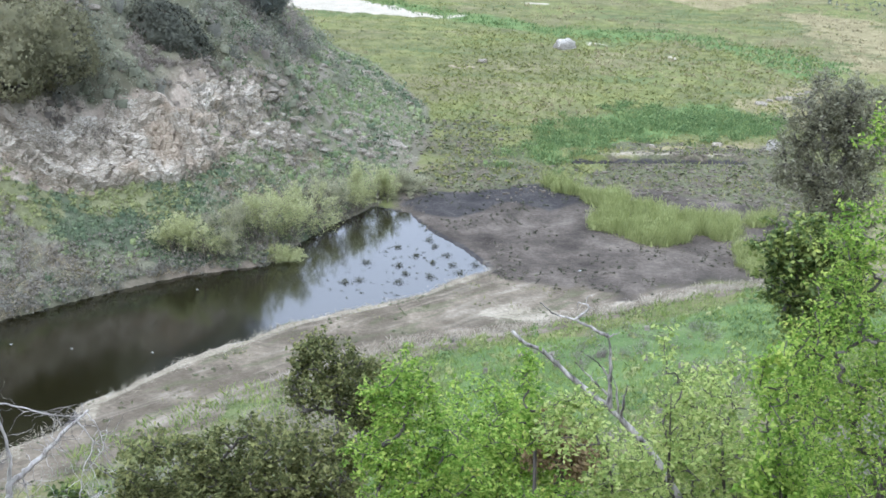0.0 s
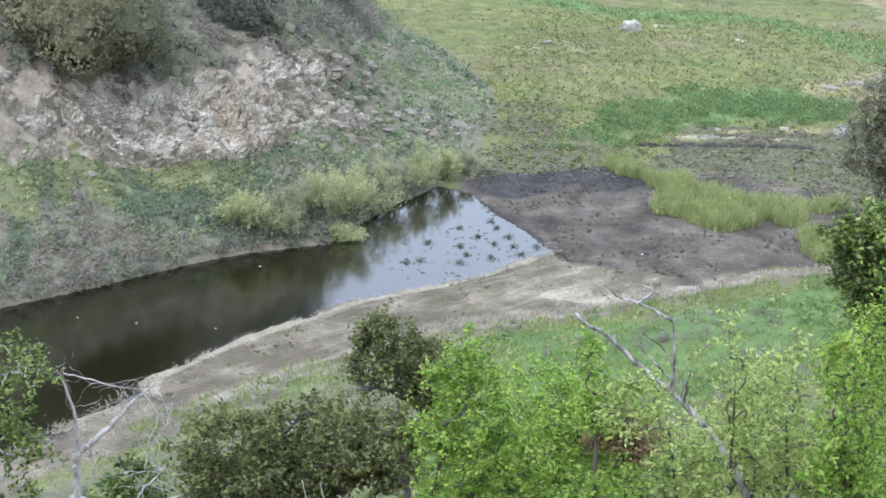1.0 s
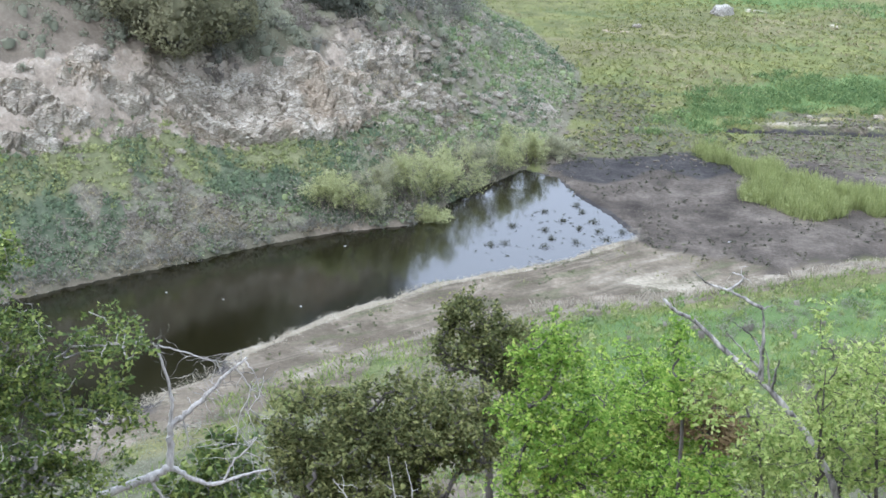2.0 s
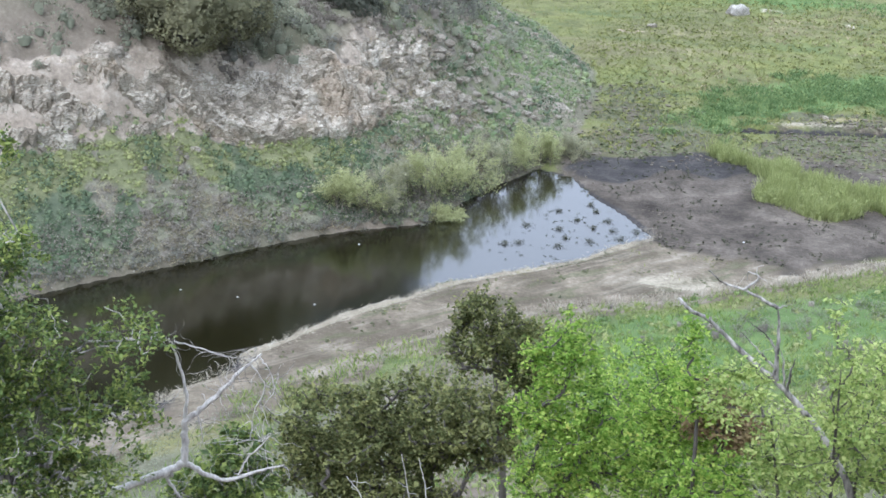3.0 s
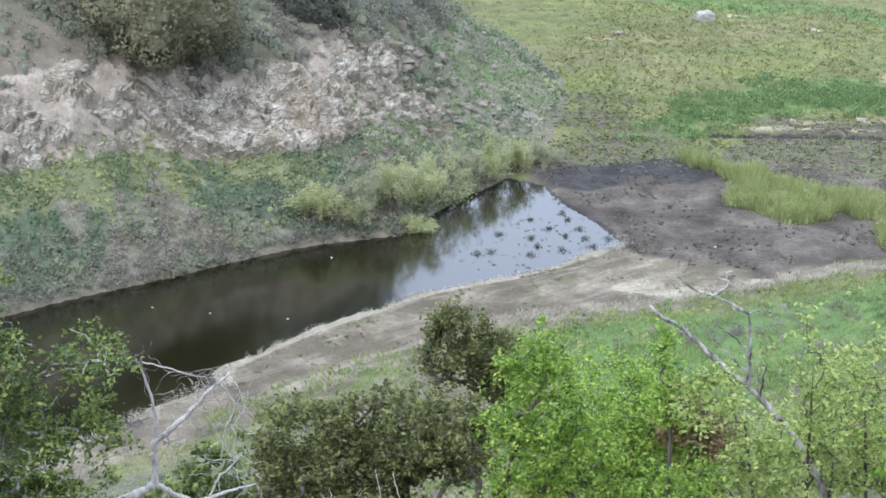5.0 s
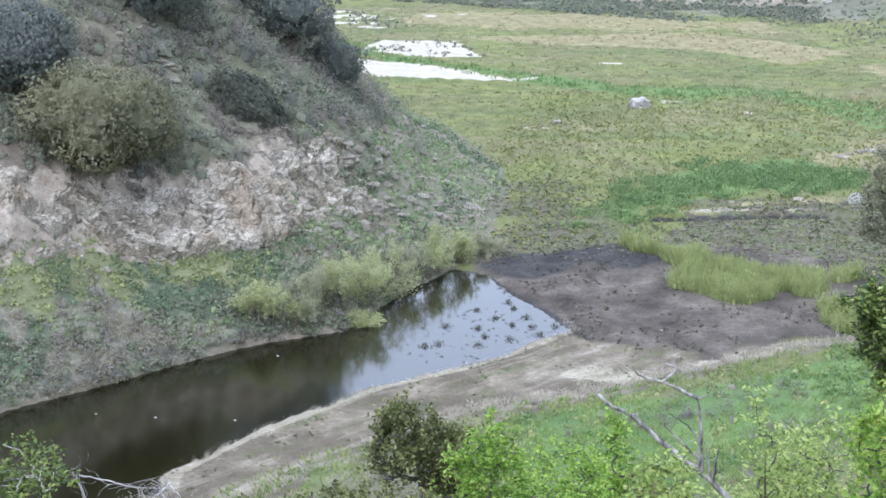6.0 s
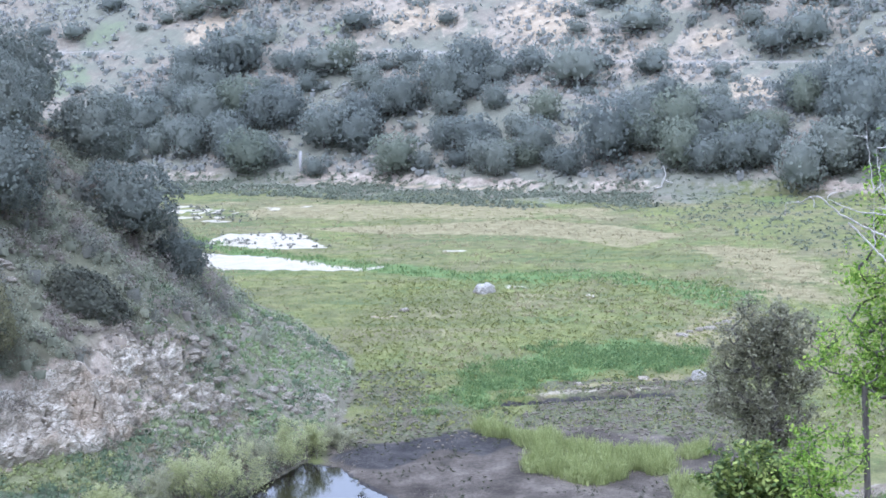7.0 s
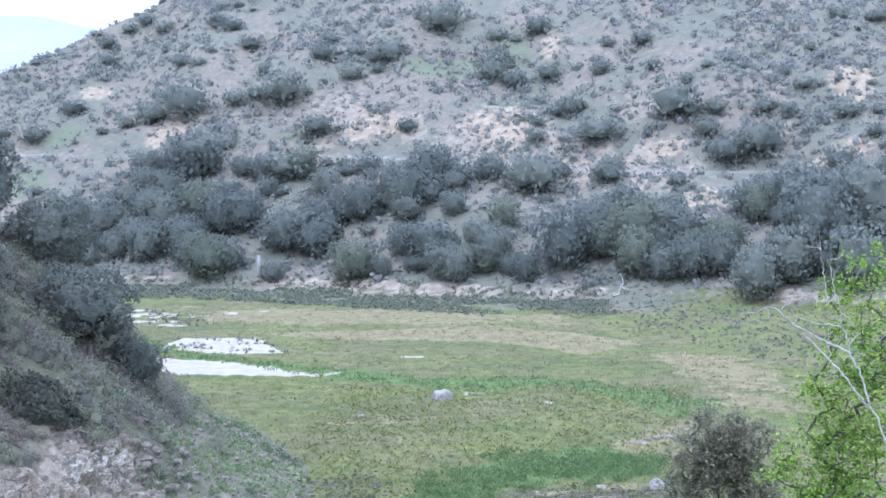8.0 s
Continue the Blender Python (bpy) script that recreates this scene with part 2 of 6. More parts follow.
# ---- mesh tools ----
def mesh_np(name, verts, quads, smooth=False, soft=None):
    """A mesh from an array of corners and an array of four-cornered (or three-cornered) faces; soft: foliage's shading directions, corner by corner."""
    me = bpy.data.meshes.new(name)
    verts, quads = np.asarray(verts, np.float32), np.asarray(quads, np.int32)
    if soft is not None:
        soft = soft / (np.linalg.norm(soft, axis=1, keepdims=True) + 1e-9)
        corner = verts[quads]
        facing = (np.cross(corner[:, 2] - corner[:, 0], corner[:, 3] - corner[:, 1]) * soft[quads].mean(1)).sum(1)
        quads = np.where((facing < 0)[:, None], quads[:, ::-1], quads)
    n, k = quads.shape
    me.vertices.add(len(verts))
    me.vertices.foreach_set("co", verts.ravel())
    me.loops.add(n * k)
    me.loops.foreach_set("vertex_index", quads.ravel())
    me.polygons.add(n)
    me.polygons.foreach_set("loop_start", np.arange(n, dtype=np.int32) * k)
    me.polygons.foreach_set("use_smooth", np.full(n, smooth or soft is not None))
    me.update(calc_edges=True)
    if soft is not None:
        me.normals_split_custom_set_from_vertices(soft.tolist())
    return me


def part(name, me, material, parent=None, label=""):
    """Links a mesh as one object, under a thing or a part."""
    ob = new(name, me)
    if material and not me.materials:
        me.materials.append(material)
    if parent is not None:
        ob.parent = parent
    return tagged(ob, label)


def lattice(ix, iy, seed):
    h = (ix.astype(np.int64) * 374761393 + iy.astype(np.int64) * 668265263 + seed * 974634599) & 0x7FFFFFFF
    h = ((h ^ (h >> 13)) * 1274126177) & 0x7FFFFFFF
    return ((h ^ (h >> 16)) & 0xFFFFF) / 0xFFFFF


def value_noise(x, y, scale, seed=0, octaves=4, fall=0.5):
    """Smooth noise from 0 to 1 over the plan."""
    x, y = np.asarray(x, float), np.asarray(y, float)
    total, amp, norm = 0, 1.0, 0.0
    for o in range(octaves):
        u, v = x * scale * 2**o + 17.3 * o, y * scale * 2**o - 9.1 * o
        iu, iv = np.floor(u), np.floor(v)
        fu, fv = u - iu, v - iv
        fu, fv = fu * fu * (3 - 2 * fu), fv * fv * (3 - 2 * fv)
        a, b = lattice(iu, iv, seed + o), lattice(iu + 1, iv, seed + o)
        c, d = lattice(iu, iv + 1, seed + o), lattice(iu + 1, iv + 1, seed + o)
        total = total + amp * ((a * (1 - fu) + b * fu) * (1 - fv) + (c * (1 - fu) + d * fu) * fv)
        norm += amp
        amp *= fall
    return total / norm


def smooth(a, b, v):
    u = np.clip((v - a) / (b - a), 0, 1)
    return u * u * (3 - 2 * u)


def inside(shape, x, y):
    """Distance to a closed outline in the plan: positive inside it."""
    p = np.array(shape, float)
    q = np.roll(p, -1, 0)
    best = np.full(np.shape(x), 1e9)
    odd = np.zeros(np.shape(x), bool)
    for (ax, ay), (bx, by) in zip(p, q):
        dx, dy = bx - ax, by - ay
        u = np.clip(((x - ax) * dx + (y - ay) * dy) / (dx * dx + dy * dy), 0, 1)
        best = np.minimum(best, np.hypot(x - ax - u * dx, y - ay - u * dy))
        cross = (ay > y) != (by > y)
        with np.errstate(divide="ignore", invalid="ignore"):
            odd ^= cross & (x < ax + (y - ay) * dx / (dy if dy else 1e-9))
    return np.where(odd, best, -best)


# ---- plan of the valley ----
POND = [(-40, 22), (-30, 40), (-26, 48.1), (-24.5, 51.1), (-22.4, 56.1), (-19.4, 61.6), (-17, 64.7), (-14.5, 67.9),
        (-8.6, 72.8), (-3.9, 78.7), (-6.1, 82.3), (-8.8, 85.6), (-10.7, 88.6), (-13.2, 89.8), (-16, 84.6), (-18.4, 76.8),
        (-23.3, 74.3), (-26.9, 71.6), (-31.4, 66.4), (-34.3, 63.5), (-44, 52), (-58, 34)]
SPUR = [(-85, 0), (-56.8, 33.4), (-42.8, 51.3), (-33.3, 62.6), (-30.4, 65.5), (-26, 70.6), (-22.9, 73.6), (-18.2, 76.6), (-16, 84.2),
        (-13, 90.5), (-11.6, 98), (-11.4, 110), (-12.7, 119), (-20.9, 138), (-38, 160), (-70, 190), (-140, 235), (-320, 260), (-320, 0)]
HILL = [(-700, 330), (-140, 303), (-65, 277), (-33, 271), (2, 256), (20, 246), (45, 238), (75, 218), (120, 170), (190, 120),
        (500, 60), (900, 60), (900, 1500), (-700, 1500)]
APRON = [(12, 240), (21, 225), (28.5, 208), (36, 199), (41.5, 185), (46.5, 173), (54, 150), (70, 110), (300, 60), (300, 300), (20, 300)]
NEAR = [(-110, -60), (-62, 16), (-40, 31), (-23.5, 48.4), (-20.1, 53.2), (-16.1, 58.8), (-12.8, 60.1), (-8.2, 65.2), (-3.7, 67.5),
        (4, 72.3), (9.7, 76.5), (14.1, 78.3), (30, 84), (70, 90), (300, 70), (300, -300), (-110, -300)]


def up_hill(x, y):
    """Way up the far hill from its foot, along the plan."""
    s = inside(HILL, x, y)
    return s + 9 * (value_noise(x, y, 0.025, 21, 3) - 0.5) * smooth(0, 25, s)


def off_ditch(x, y):
    """Distance from the ditch's line across the dried flat: positive beyond it."""
    return y - (104.2 + 0.2 * (x - 0.7)) - 0.5 * (value_noise(x, 0 * x, 0.4, 195, 2) - 0.5)


def ground(x, y):
    """Height of the land over the pond's water at places of the plan."""
    x, y = np.asarray(x, float), np.asarray(y, float)
    rough = value_noise(x, y, 0.11, 3, 4) - 0.5
    lumps = value_noise(x, y, 0.9, 5, 3) - 0.5
    pond = inside(POND, x, y) + 1.1 * (value_noise(x, y, 0.5, 8, 3) - 0.5)
    z = 0.12 + 0.25 * np.clip(-pond / 12, 0, 1) + 0.16 * rough + 0.1 * lumps * smooth(0, -3, pond)
    z = np.where(pond > 0, -np.minimum(0.02 + pond * 0.25, 1.2), np.minimum(z, 0.02 - pond * 0.12 + 0 * z))
    off = off_ditch(x, y)
    length = smooth(0, 2, x) * smooth(17, 14, x)
    z = z - 0.75 * smooth(1.0, 0.3, np.abs(off)) * length + 0.16 * smooth(0.9, 1.3, off) * smooth(2.6, 1.7, off) * length
    # the side valley's apron, then the far hill with its road bench
    z = z + 0.05 * np.maximum(inside(APRON, x, y), 0)
    s = up_hill(x, y)
    up = np.interp(s, [0, 3.5, 8, 52, 57, 63, 120, 400, 900], [0, 2.2, 3.6, 25.5, 26.2, 32, 64, 220, 420])
    up = up + 1.5 * smooth(35, -30, x) * smooth(20, 50, s)
    up = up - 0.022 * (x + 40) * smooth(20, 50, s) * (x > -40) * (x < 400)
    flank = 74.5 + 0.59 * (x + 93)
    up = up + 5 * (value_noise(x, y, 0.02, 31, 4) - 0.5) * smooth(8, 30, s) * (1 - 0.8 * (smooth(46, 52, s) - smooth(57, 64, s)))
    rib = 1 - np.abs(2 * value_noise(x + 0.25 * y, 0.3 * y, 0.03, 36, 3) - 1)
    up = up + (9 * (rib - 0.6) * smooth(60, 90, s) + 3.5 * (rib - 0.6) * smooth(10, 25, s) * smooth(52, 44, s))
    up = up + 3.0 * (value_noise(x, y, 0.1, 33, 4) - 0.5) * smooth(6, 20, s) * (1 - 0.9 * (smooth(48, 52, s) - smooth(57, 60, s)))
    low = np.minimum(up, flank + 3 * (value_noise(x, y, 0.05, 35, 3) - 0.5))
    z = z + np.maximum(np.where(s > 0, np.maximum(low, np.minimum(up, 12)), 0), 0)
    # the spur with its cliff over the pond
    s = inside(SPUR, x, y)
    s = s + 2.2 * (value_noise(x, y, 0.16, 41, 3) - 0.5) * smooth(0, 5, s)
    cliff = smooth(-17, -24, x) * smooth(108, 94, y)
    slope = np.interp(s, [0, 7, 10, 20, 60, 200], [0, 3.0, 5.7, 17.5, 49.5, 110])
    stepped = np.interp(s, [0, 0.8, 8.2, 10.6, 13, 20, 60, 200], [0, 0.7, 5.2, 9.2, 11.2, 17.2, 49, 112])
    rise = slope * (1 - cliff) + stepped * cliff
    rise = rise + 2.2 * (value_noise(x, y, 0.2, 43, 5, 0.6) - 0.5) * smooth(1, 8, s)
    face = cliff * smooth(6.5, 8.5, s) * smooth(14, 11, s)
    crag = 1 - np.abs(2 * value_noise(x + 0.6 * y, y * 0.8 - 0.3 * x, 0.45, 45, 2) - 1) + 0.5 * (1 - np.abs(2 * value_noise(x, y, 1.3, 47, 2) - 1))
    rise = rise + 1.1 * (crag - 0.9) * face
    z = np.where(s > 0, np.maximum(z, 0.15) + np.maximum(rise, 0), z)
    # the slope below the camera
    s = inside(NEAR, x, y)
    rise = np.interp(s, [0, 1.5, 12, 30, 45, 51, 54, 60, 120], [0, 0.35, 1.9, 10.2, 21.6, 28.1, 28.4, 28.6, 60])
    z = np.where(s > 0, z + rise + 0.5 * rough * smooth(3, 15, s) * smooth(52, 46, s), z)
    return z

# ---- ground ----
LUSH = [(-4.3, 101.2), (-0.5, 102.6), (1.5, 107.4), (6, 112.4), (11, 114.2), (19, 115.2), (21, 121), (15, 125), (7, 124), (2, 117.5), (-2.5, 109)]
CHANNEL = [(-62, 212), (-40, 184), (-13, 164.5), (-2, 158), (15, 158), (27, 140), (34, 150), (16, 166), (-3, 165), (-13, 171.5), (-36, 187), (-50, 206), (-62, 222)]
MUD = [(-12.2, 93), (-6, 96), (-1.1, 96.5), (3.2, 97), (9, 96.5), (15, 95.5), (18, 93), (17, 80), (12.2, 78.6),
       (6, 74.8), (2, 74.5), (-4.6, 77.4), (-7.5, 80), (-10, 84), (-13, 89)]
BENCH = [(-41, 26), (-30, 40), (-22.4, 56.1), (-14.5, 67.9), (-3.9, 79), (2, 77), (6, 76), (12, 78), (30, 86), (30, 82), (10, 75), (-3.7, 65), (-13, 57), (-22, 46), (-38, 28)]
SANDS = [[(-64, 224), (-56, 238), (-45, 228), (-37, 214), (-45, 213)],
         [(-42, 190), (-40, 200), (-29, 200), (-22, 185), (-33, 185)],
         [(-44, 182), (-38.5, 181), (-29.9, 178.5), (-17.6, 168.5), (-13.2, 170), (-15, 166.5), (-24.4, 166.8), (-35.8, 168.5), (-46, 172)],
         [(-2, 156.2), (2, 156.6), (7, 154.2), (6.4, 153.6), (1, 155.6)],
         [(8, 149.6), (12, 150.4), (12.4, 148.8)],
         [(-9.5, 182.5), (-2, 180), (-4, 184)],
         [(-40, 232), (-30, 233), (-26, 230), (-38, 228)]]
STRAW = [[(-30, 205), (10, 214), (30, 196), (20, 184), (8, 196), (-20, 200)], [(33, 182), (45, 172), (42, 140), (34, 145), (33, 165)],
         [(20, 128), (26, 140), (30, 136), (24, 124)], [(-50, 240), (10, 232), (18, 218), (-30, 216)], [(-13.8, 136.5), (-10, 141.5), (-7.5, 141), (-9.5, 137.2)], [(4, 106.5), (9, 110.5), (17, 113), (17, 111.5), (10, 109), (5, 105.5)]]

PALE = [[(-5, 70.6), (-3.4, 71.9), (-0.5, 72.2), (1, 71.6), (-0.8, 69.9), (-3.2, 68.9)], [(-0.3, 69.4), (4.3, 72.6), (10, 76.2), (9.6, 76.9), (4, 73.8), (-0.8, 70.6)], [(3.5, 106), (8, 107), (10, 108.2), (7, 108.6), (4, 107.4)]]

# bare bluffs: middle and half sizes; the last lies on the valley floor
BLUFFS = [(-72, 349, 10, 8), (-16, 335, 10, 7), (16, 326, 13, 14), (52, 303, 8, 5), (85, 281, 10, 4), (95, 305, 6, 11), (77, 304, 6, 4), (-100, 378, 5, 5), (55, 273, 6, 10),
          (-14, 310, 5, 13), (29, 360, 4, 8), (-82, 315, 5, 10), (-11, 138, 1.6, 1.0)]
GREENS = [(-106, 333, 8, 10), (2, 362, 16, 8), (-37, 336, 7, 4), (33, 266, 9, 5), (-103, 356, 8, 5), (19, 367, 9, 12)]
ROUGH = [(1.5, 97.5), (3.8, 103), (6.3, 110.5), (12, 111.5), (19.1, 112), (25, 106), (21, 95), (16, 93), (10, 96)]
CLODDY = [(-12, 92), (-12.5, 101), (-13.6, 114), (-7, 118), (-2.4, 108), (0, 104), (3, 101), (0, 96)]
WET = [(-11.5, 91), (-8, 94.5), (-1, 96.5), (3.4, 96.5), (2.6, 92.5), (-3, 92.6), (-7, 88.5), (-10, 89.5)]

fine_az = np.radians(np.arange(-35, 23.01, 0.25))
rest_az = np.radians(np.arange(26, 323, 4.0))
AZ = np.concatenate([fine_az, rest_az])
RINGS = np.concatenate([np.geomspace(0.1, 60, 110)[:-1], np.geomspace(60, 140, 190)[:-1], np.geomspace(140, 480, 165)[:-1], np.geomspace(480, 3500, 60)])
gr, ga = np.meshgrid(RINGS, AZ, indexing="ij")
gx, gy = gr * np.sin(ga), gr * np.cos(ga)
gz = ground(gx, gy)
rows_n, cols_n = gx.shape
idx = np.arange(rows_n * cols_n).reshape(rows_n, cols_n)
nxt = np.roll(idx, -1, 1)
quads = np.stack([idx[:-1], idx[1:], nxt[1:], nxt[:-1]], -1).reshape(-1, 4)
land = mesh_np("ground", np.stack([gx, gy, gz], -1).reshape(-1, 3), quads, True)
fan = bmesh.new()
fan.from_mesh(land)
fan.verts.ensure_lookup_table()
fan.faces.new([fan.verts[i] for i in range(cols_n - 1, -1, -1)])
fan.to_mesh(land)
fan.free()


def bank_kind(x, y, s):
    """Where dark green herbs and yellow-green herbs grow on the bank below the cliff, from 0 to 1."""
    s = s + 1.5 * smooth(73.5, 76.5, y)
    grow = value_noise(x * 0.8 - y * 0.5, (x * 0.5 + y * 0.8) * 1.8, 0.2, 95, 3) - 0.1 * smooth(-31, -26, x) - 0.12 * smooth(1.6, 0.4, s)
    dark = smooth(0.42, 0.56, grow) * smooth(0.2, 1.0, s) * smooth(8.6, 7.6, s) * smooth(-14, -17, x)
    bright = value_noise(x * 0.8 - y * 0.5, (x * 0.5 + y * 0.8) * 2.2, 0.1, 96, 3) + 0.14 * smooth(3.5, 6.5, s)
    spring = smooth(0.53, 0.66, bright) * smooth(2.5, 4, s) * smooth(9, 8, s) * smooth(-22, -25, x)
    return dark, spring


def soft_in(shape, width, warp=2.0, scale=0.25, seed=50):
    return smooth(-width, width, inside(shape, gx, gy) + warp * 2 * (value_noise(gx, gy, scale, seed, 3) - 0.5))


def rounded(spots, seed):
    far = np.full(gx.shape, 9.0)
    for x, y, a, b in spots:
        far = np.minimum(far, np.hypot((gx - x) / a, (gy - y) / b))
    return smooth(1.25, 0.5, far + 0.7 * (value_noise(gx, gy, 0.12, seed, 3) - 0.5))


in_hill, in_spur, in_near, in_pond = up_hill(gx, gy), inside(SPUR, gx, gy), inside(NEAR, gx, gy), inside(POND, gx, gy)
MASKS = {
    "lush": np.maximum(np.maximum(soft_in(LUSH, 4.0, 4.0, 0.15), 0.75 * soft_in(CHANNEL, 3.0, 3.0, 0.15)),
                       0.85 * smooth(1, 5, in_near) * smooth(32, 16, in_near) * smooth(-9, -3, gx) * (0.55 + 0.6 * value_noise(gx, gy, 0.22, 116, 3))) + 0.5 * np.exp(-(((gx - 50) / 9) ** 2 + ((gy - 226) / 12) ** 2)),
    "mud": np.maximum.reduce([soft_in(MUD, 2.2, 3.2, 0.18), smooth(-0.4, 0.1, in_pond) * smooth(0.2, -0.3, in_spur)]),
    "straw": np.maximum(np.maximum.reduce([soft_in(s, 9.0 if len(s) < 6 else 1.5, 9.0 if len(s) < 6 else 1.5, 0.1, 61) for s in STRAW]), 0.9 * smooth(-0.9, -0.5, in_pond) * smooth(0.1, -0.2, in_pond) * smooth(-1, -3, in_spur)),
    "soil": np.maximum.reduce([smooth(-1.2, 0.8, in_spur), 0.75 * smooth(24, 40, in_near), 0.8 * smooth(2, 6, in_near) * smooth(-3, -8, gx)]),
    "hillside": np.maximum(0.62 * smooth(-22 - 14 * smooth(20, -10, gx), -4, in_hill + 14 * (value_noise(gx, gy, 0.08, 89, 3) - 0.5)) * (gy > 225), smooth(0.5, 5, in_hill), 0.95 * smooth(-0.5, 4, inside(APRON, gx, gy))) - 0.4 * np.exp(-(((gx - 50) / 9) ** 2 + ((gy - 226) / 12) ** 2)),
    "shore": np.maximum.reduce([0.62 * soft_in(PALE[0], 0.9, 1.2, 0.7), 0.55 * soft_in(PALE[1], 0.6, 0.9, 0.7), 0.5 * soft_in(PALE[2], 0.6, 1.2, 0.9), 0.55 * smooth(0.9, 1.2, off_ditch(gx, gy)) * smooth(2.2, 1.6, off_ditch(gx, gy)) * smooth(1, 3, gx) * smooth(17, 14, gx)]) + (0.45 + 0.6 * value_noise(gx, gy, 0.5, 185, 3)) * smooth(-0.95, -0.45, in_pond) * smooth(0.25, 0.0, in_pond) * smooth(-1, -3, in_spur) * smooth(80, 77, gy),
    "rough": np.maximum(soft_in(ROUGH, 2.0, 2.5, 0.3), 0.64 * soft_in(CLODDY, 4.0, 4.0, 0.2)),
    "bench": soft_in(BENCH, 0.6, 0.8, 0.5, 63),
    # darkest mud tone: the wet flat, the pond's rim and the ditch's line
    "dark_mud": np.maximum.reduce([soft_in(WET, 2.5, 3.5, 0.3), 1.3 * smooth(1.0, 0.5, np.abs(off_ditch(gx, gy))) * smooth(0, 2, gx) * smooth(17, 14, gx), smooth(-0.6, 0.0, in_pond) * smooth(0.1, -0.4, in_spur)]),
    "rock": np.maximum.reduce([smooth(7.3, 8.3, in_spur + 1.3 * smooth(74, 77, gy)) * smooth(11.8, 10.4, in_spur + 0.8 * smooth(74, 77, gy)) * smooth(-20, -23, gx) * smooth(98, 92, gy),
                       0.15 * smooth(9, 12, in_spur) * smooth(40, 25, in_spur), 0.25 * smooth(3, 6, in_spur) * smooth(-24, -18, gx),
                       0.9 * smooth(0.3, 1.2, in_hill) * smooth(4.5, 2.5, in_hill) * np.maximum(value_noise(gx, gy, 0.08, 77, 3) * 1.2, smooth(-45, -35, gx) * smooth(14, 8, gx))]),
    "sand": np.maximum.reduce([soft_in(s, 0.9, 1.3, 0.5, 65) * (0.9 if len(s) > 5 or s[0] == (-42, 190) else 0.1 + 0.8 * smooth(0.46, 0.62, value_noise(gx * 0.35, gy * 1.6, 0.8, 67, 3))) for s in SANDS]
                              + [0.3 * smooth(-2.0, -0.8, in_hill) * smooth(1.0, 0.3, in_hill) * smooth(-44, -32, gx) * smooth(16, 8, gx) * smooth(0.45, 0.6, value_noise(gx, gy, 0.3, 69, 3))]),
    "road": 0.62 * smooth(51.6, 52.4, in_hill) * smooth(56.6, 55.6, in_hill) * (gr < 480) * smooth(0.3, 0.5, value_noise(gx, gy, 0.035, 183, 2) + 0.15 * smooth(-60, 0, gx)),
    "bluff": np.maximum(0.66 * rounded(BLUFFS, 83), 0.72 * smooth(-1.8, -0.8, in_hill) * smooth(1.2, 0.4, in_hill) * smooth(-44, -32, gx) * smooth(16, 8, gx)),
    "scree": 0.75 * smooth(36, 46, in_hill) * smooth(96, 70, in_hill) * smooth(-48, -25, gx) * smooth(75, 45, gx) * smooth(0.3, 0.54, value_noise(gx, gy, 0.09, 181, 3)) * (gr < 480),
    "green": 0.62 * rounded(GREENS, 85),
    "bank": 0.9 * smooth(-0.2, 0.8, in_spur) * smooth(9.5, 8, in_spur + 1.5 * smooth(73.5, 76.5, gy)) * smooth(98, 90, gy),
    "dark_bank": bank_kind(gx, gy, in_spur)[0],
    "spring_bank": bank_kind(gx, gy, in_spur)[1],
    "herbs": 0.72 * smooth(0.3, 1.5, in_spur) * smooth(17, 12, in_spur) * smooth(-28, -21, gx),
}
for key, values in MASKS.items():
    layer = land.attributes.new(key, "FLOAT", "POINT")
    layer.data.foreach_set("value", np.clip(values, 0, 1).astype(np.float32).ravel())

m, tree, shader = nodes_of("valley_ground")
where = place_of(tree)
n_big, n_mid, n_fine = noise_tex(tree, 0.06, 4, 0.55, where), noise_tex(tree, 0.6, 5, 0.6, where), noise_tex(tree, 4.0, 5, 0.7, where)


def mask(key, low=0.35, high=0.65, jitter=0.5):
    a = tree.nodes.new("ShaderNodeAttribute")
    a.attribute_name = key
    shift = sums(tree, "MULTIPLY", sums(tree, "SUBTRACT", sums(tree, "ADD", sums(tree, "MULTIPLY", n_mid, 0.6), sums(tree, "MULTIPLY", n_fine, 0.4)), 0.5), jitter * 2)
    return spread(tree, sums(tree, "ADD", a.outputs["Fac"], shift), low, high)


mixed = sums(tree, "ADD", sums(tree, "MULTIPLY", n_mid, 0.55), sums(tree, "MULTIPLY", n_fine, 0.45))
meadow = blend(tree, spread(tree, n_big, 0.4, 0.62), ramp(tree, mixed, [(0.32, (0.09, 0.0972, 0.045)), (0.5, (0.173, 0.176, 0.0774)), (0.68, (0.288, 0.275, 0.124))]),
               ramp(tree, mixed, [(0.32, (0.0972, 0.12, 0.0432)), (0.5, (0.191, 0.211, 0.0747)), (0.68, (0.329, 0.324, 0.117))]))
streak = noise_tex(tree, 1.0, 5, 0.6, stretched(tree, where, 0.15, 0.05, 0.13), 0.6)
meadow = blend(tree, sums(tree, "MULTIPLY", spread(tree, streak, 0.5, 0.66), 0.75), meadow, ramp(tree, mixed, [(0.32, (0.135, 0.117, 0.063)), (0.5, (0.225, 0.2, 0.113)), (0.68, (0.342, 0.306, 0.18))]))
meadow = blend(tree, sums(tree, "MULTIPLY", spread(tree, streak, 0.47, 0.36), 0.7), meadow, ramp(tree, mixed, [(0.32, (0.063, 0.09, 0.0387)), (0.5, (0.117, 0.158, 0.063)), (0.68, (0.207, 0.243, 0.104))]))
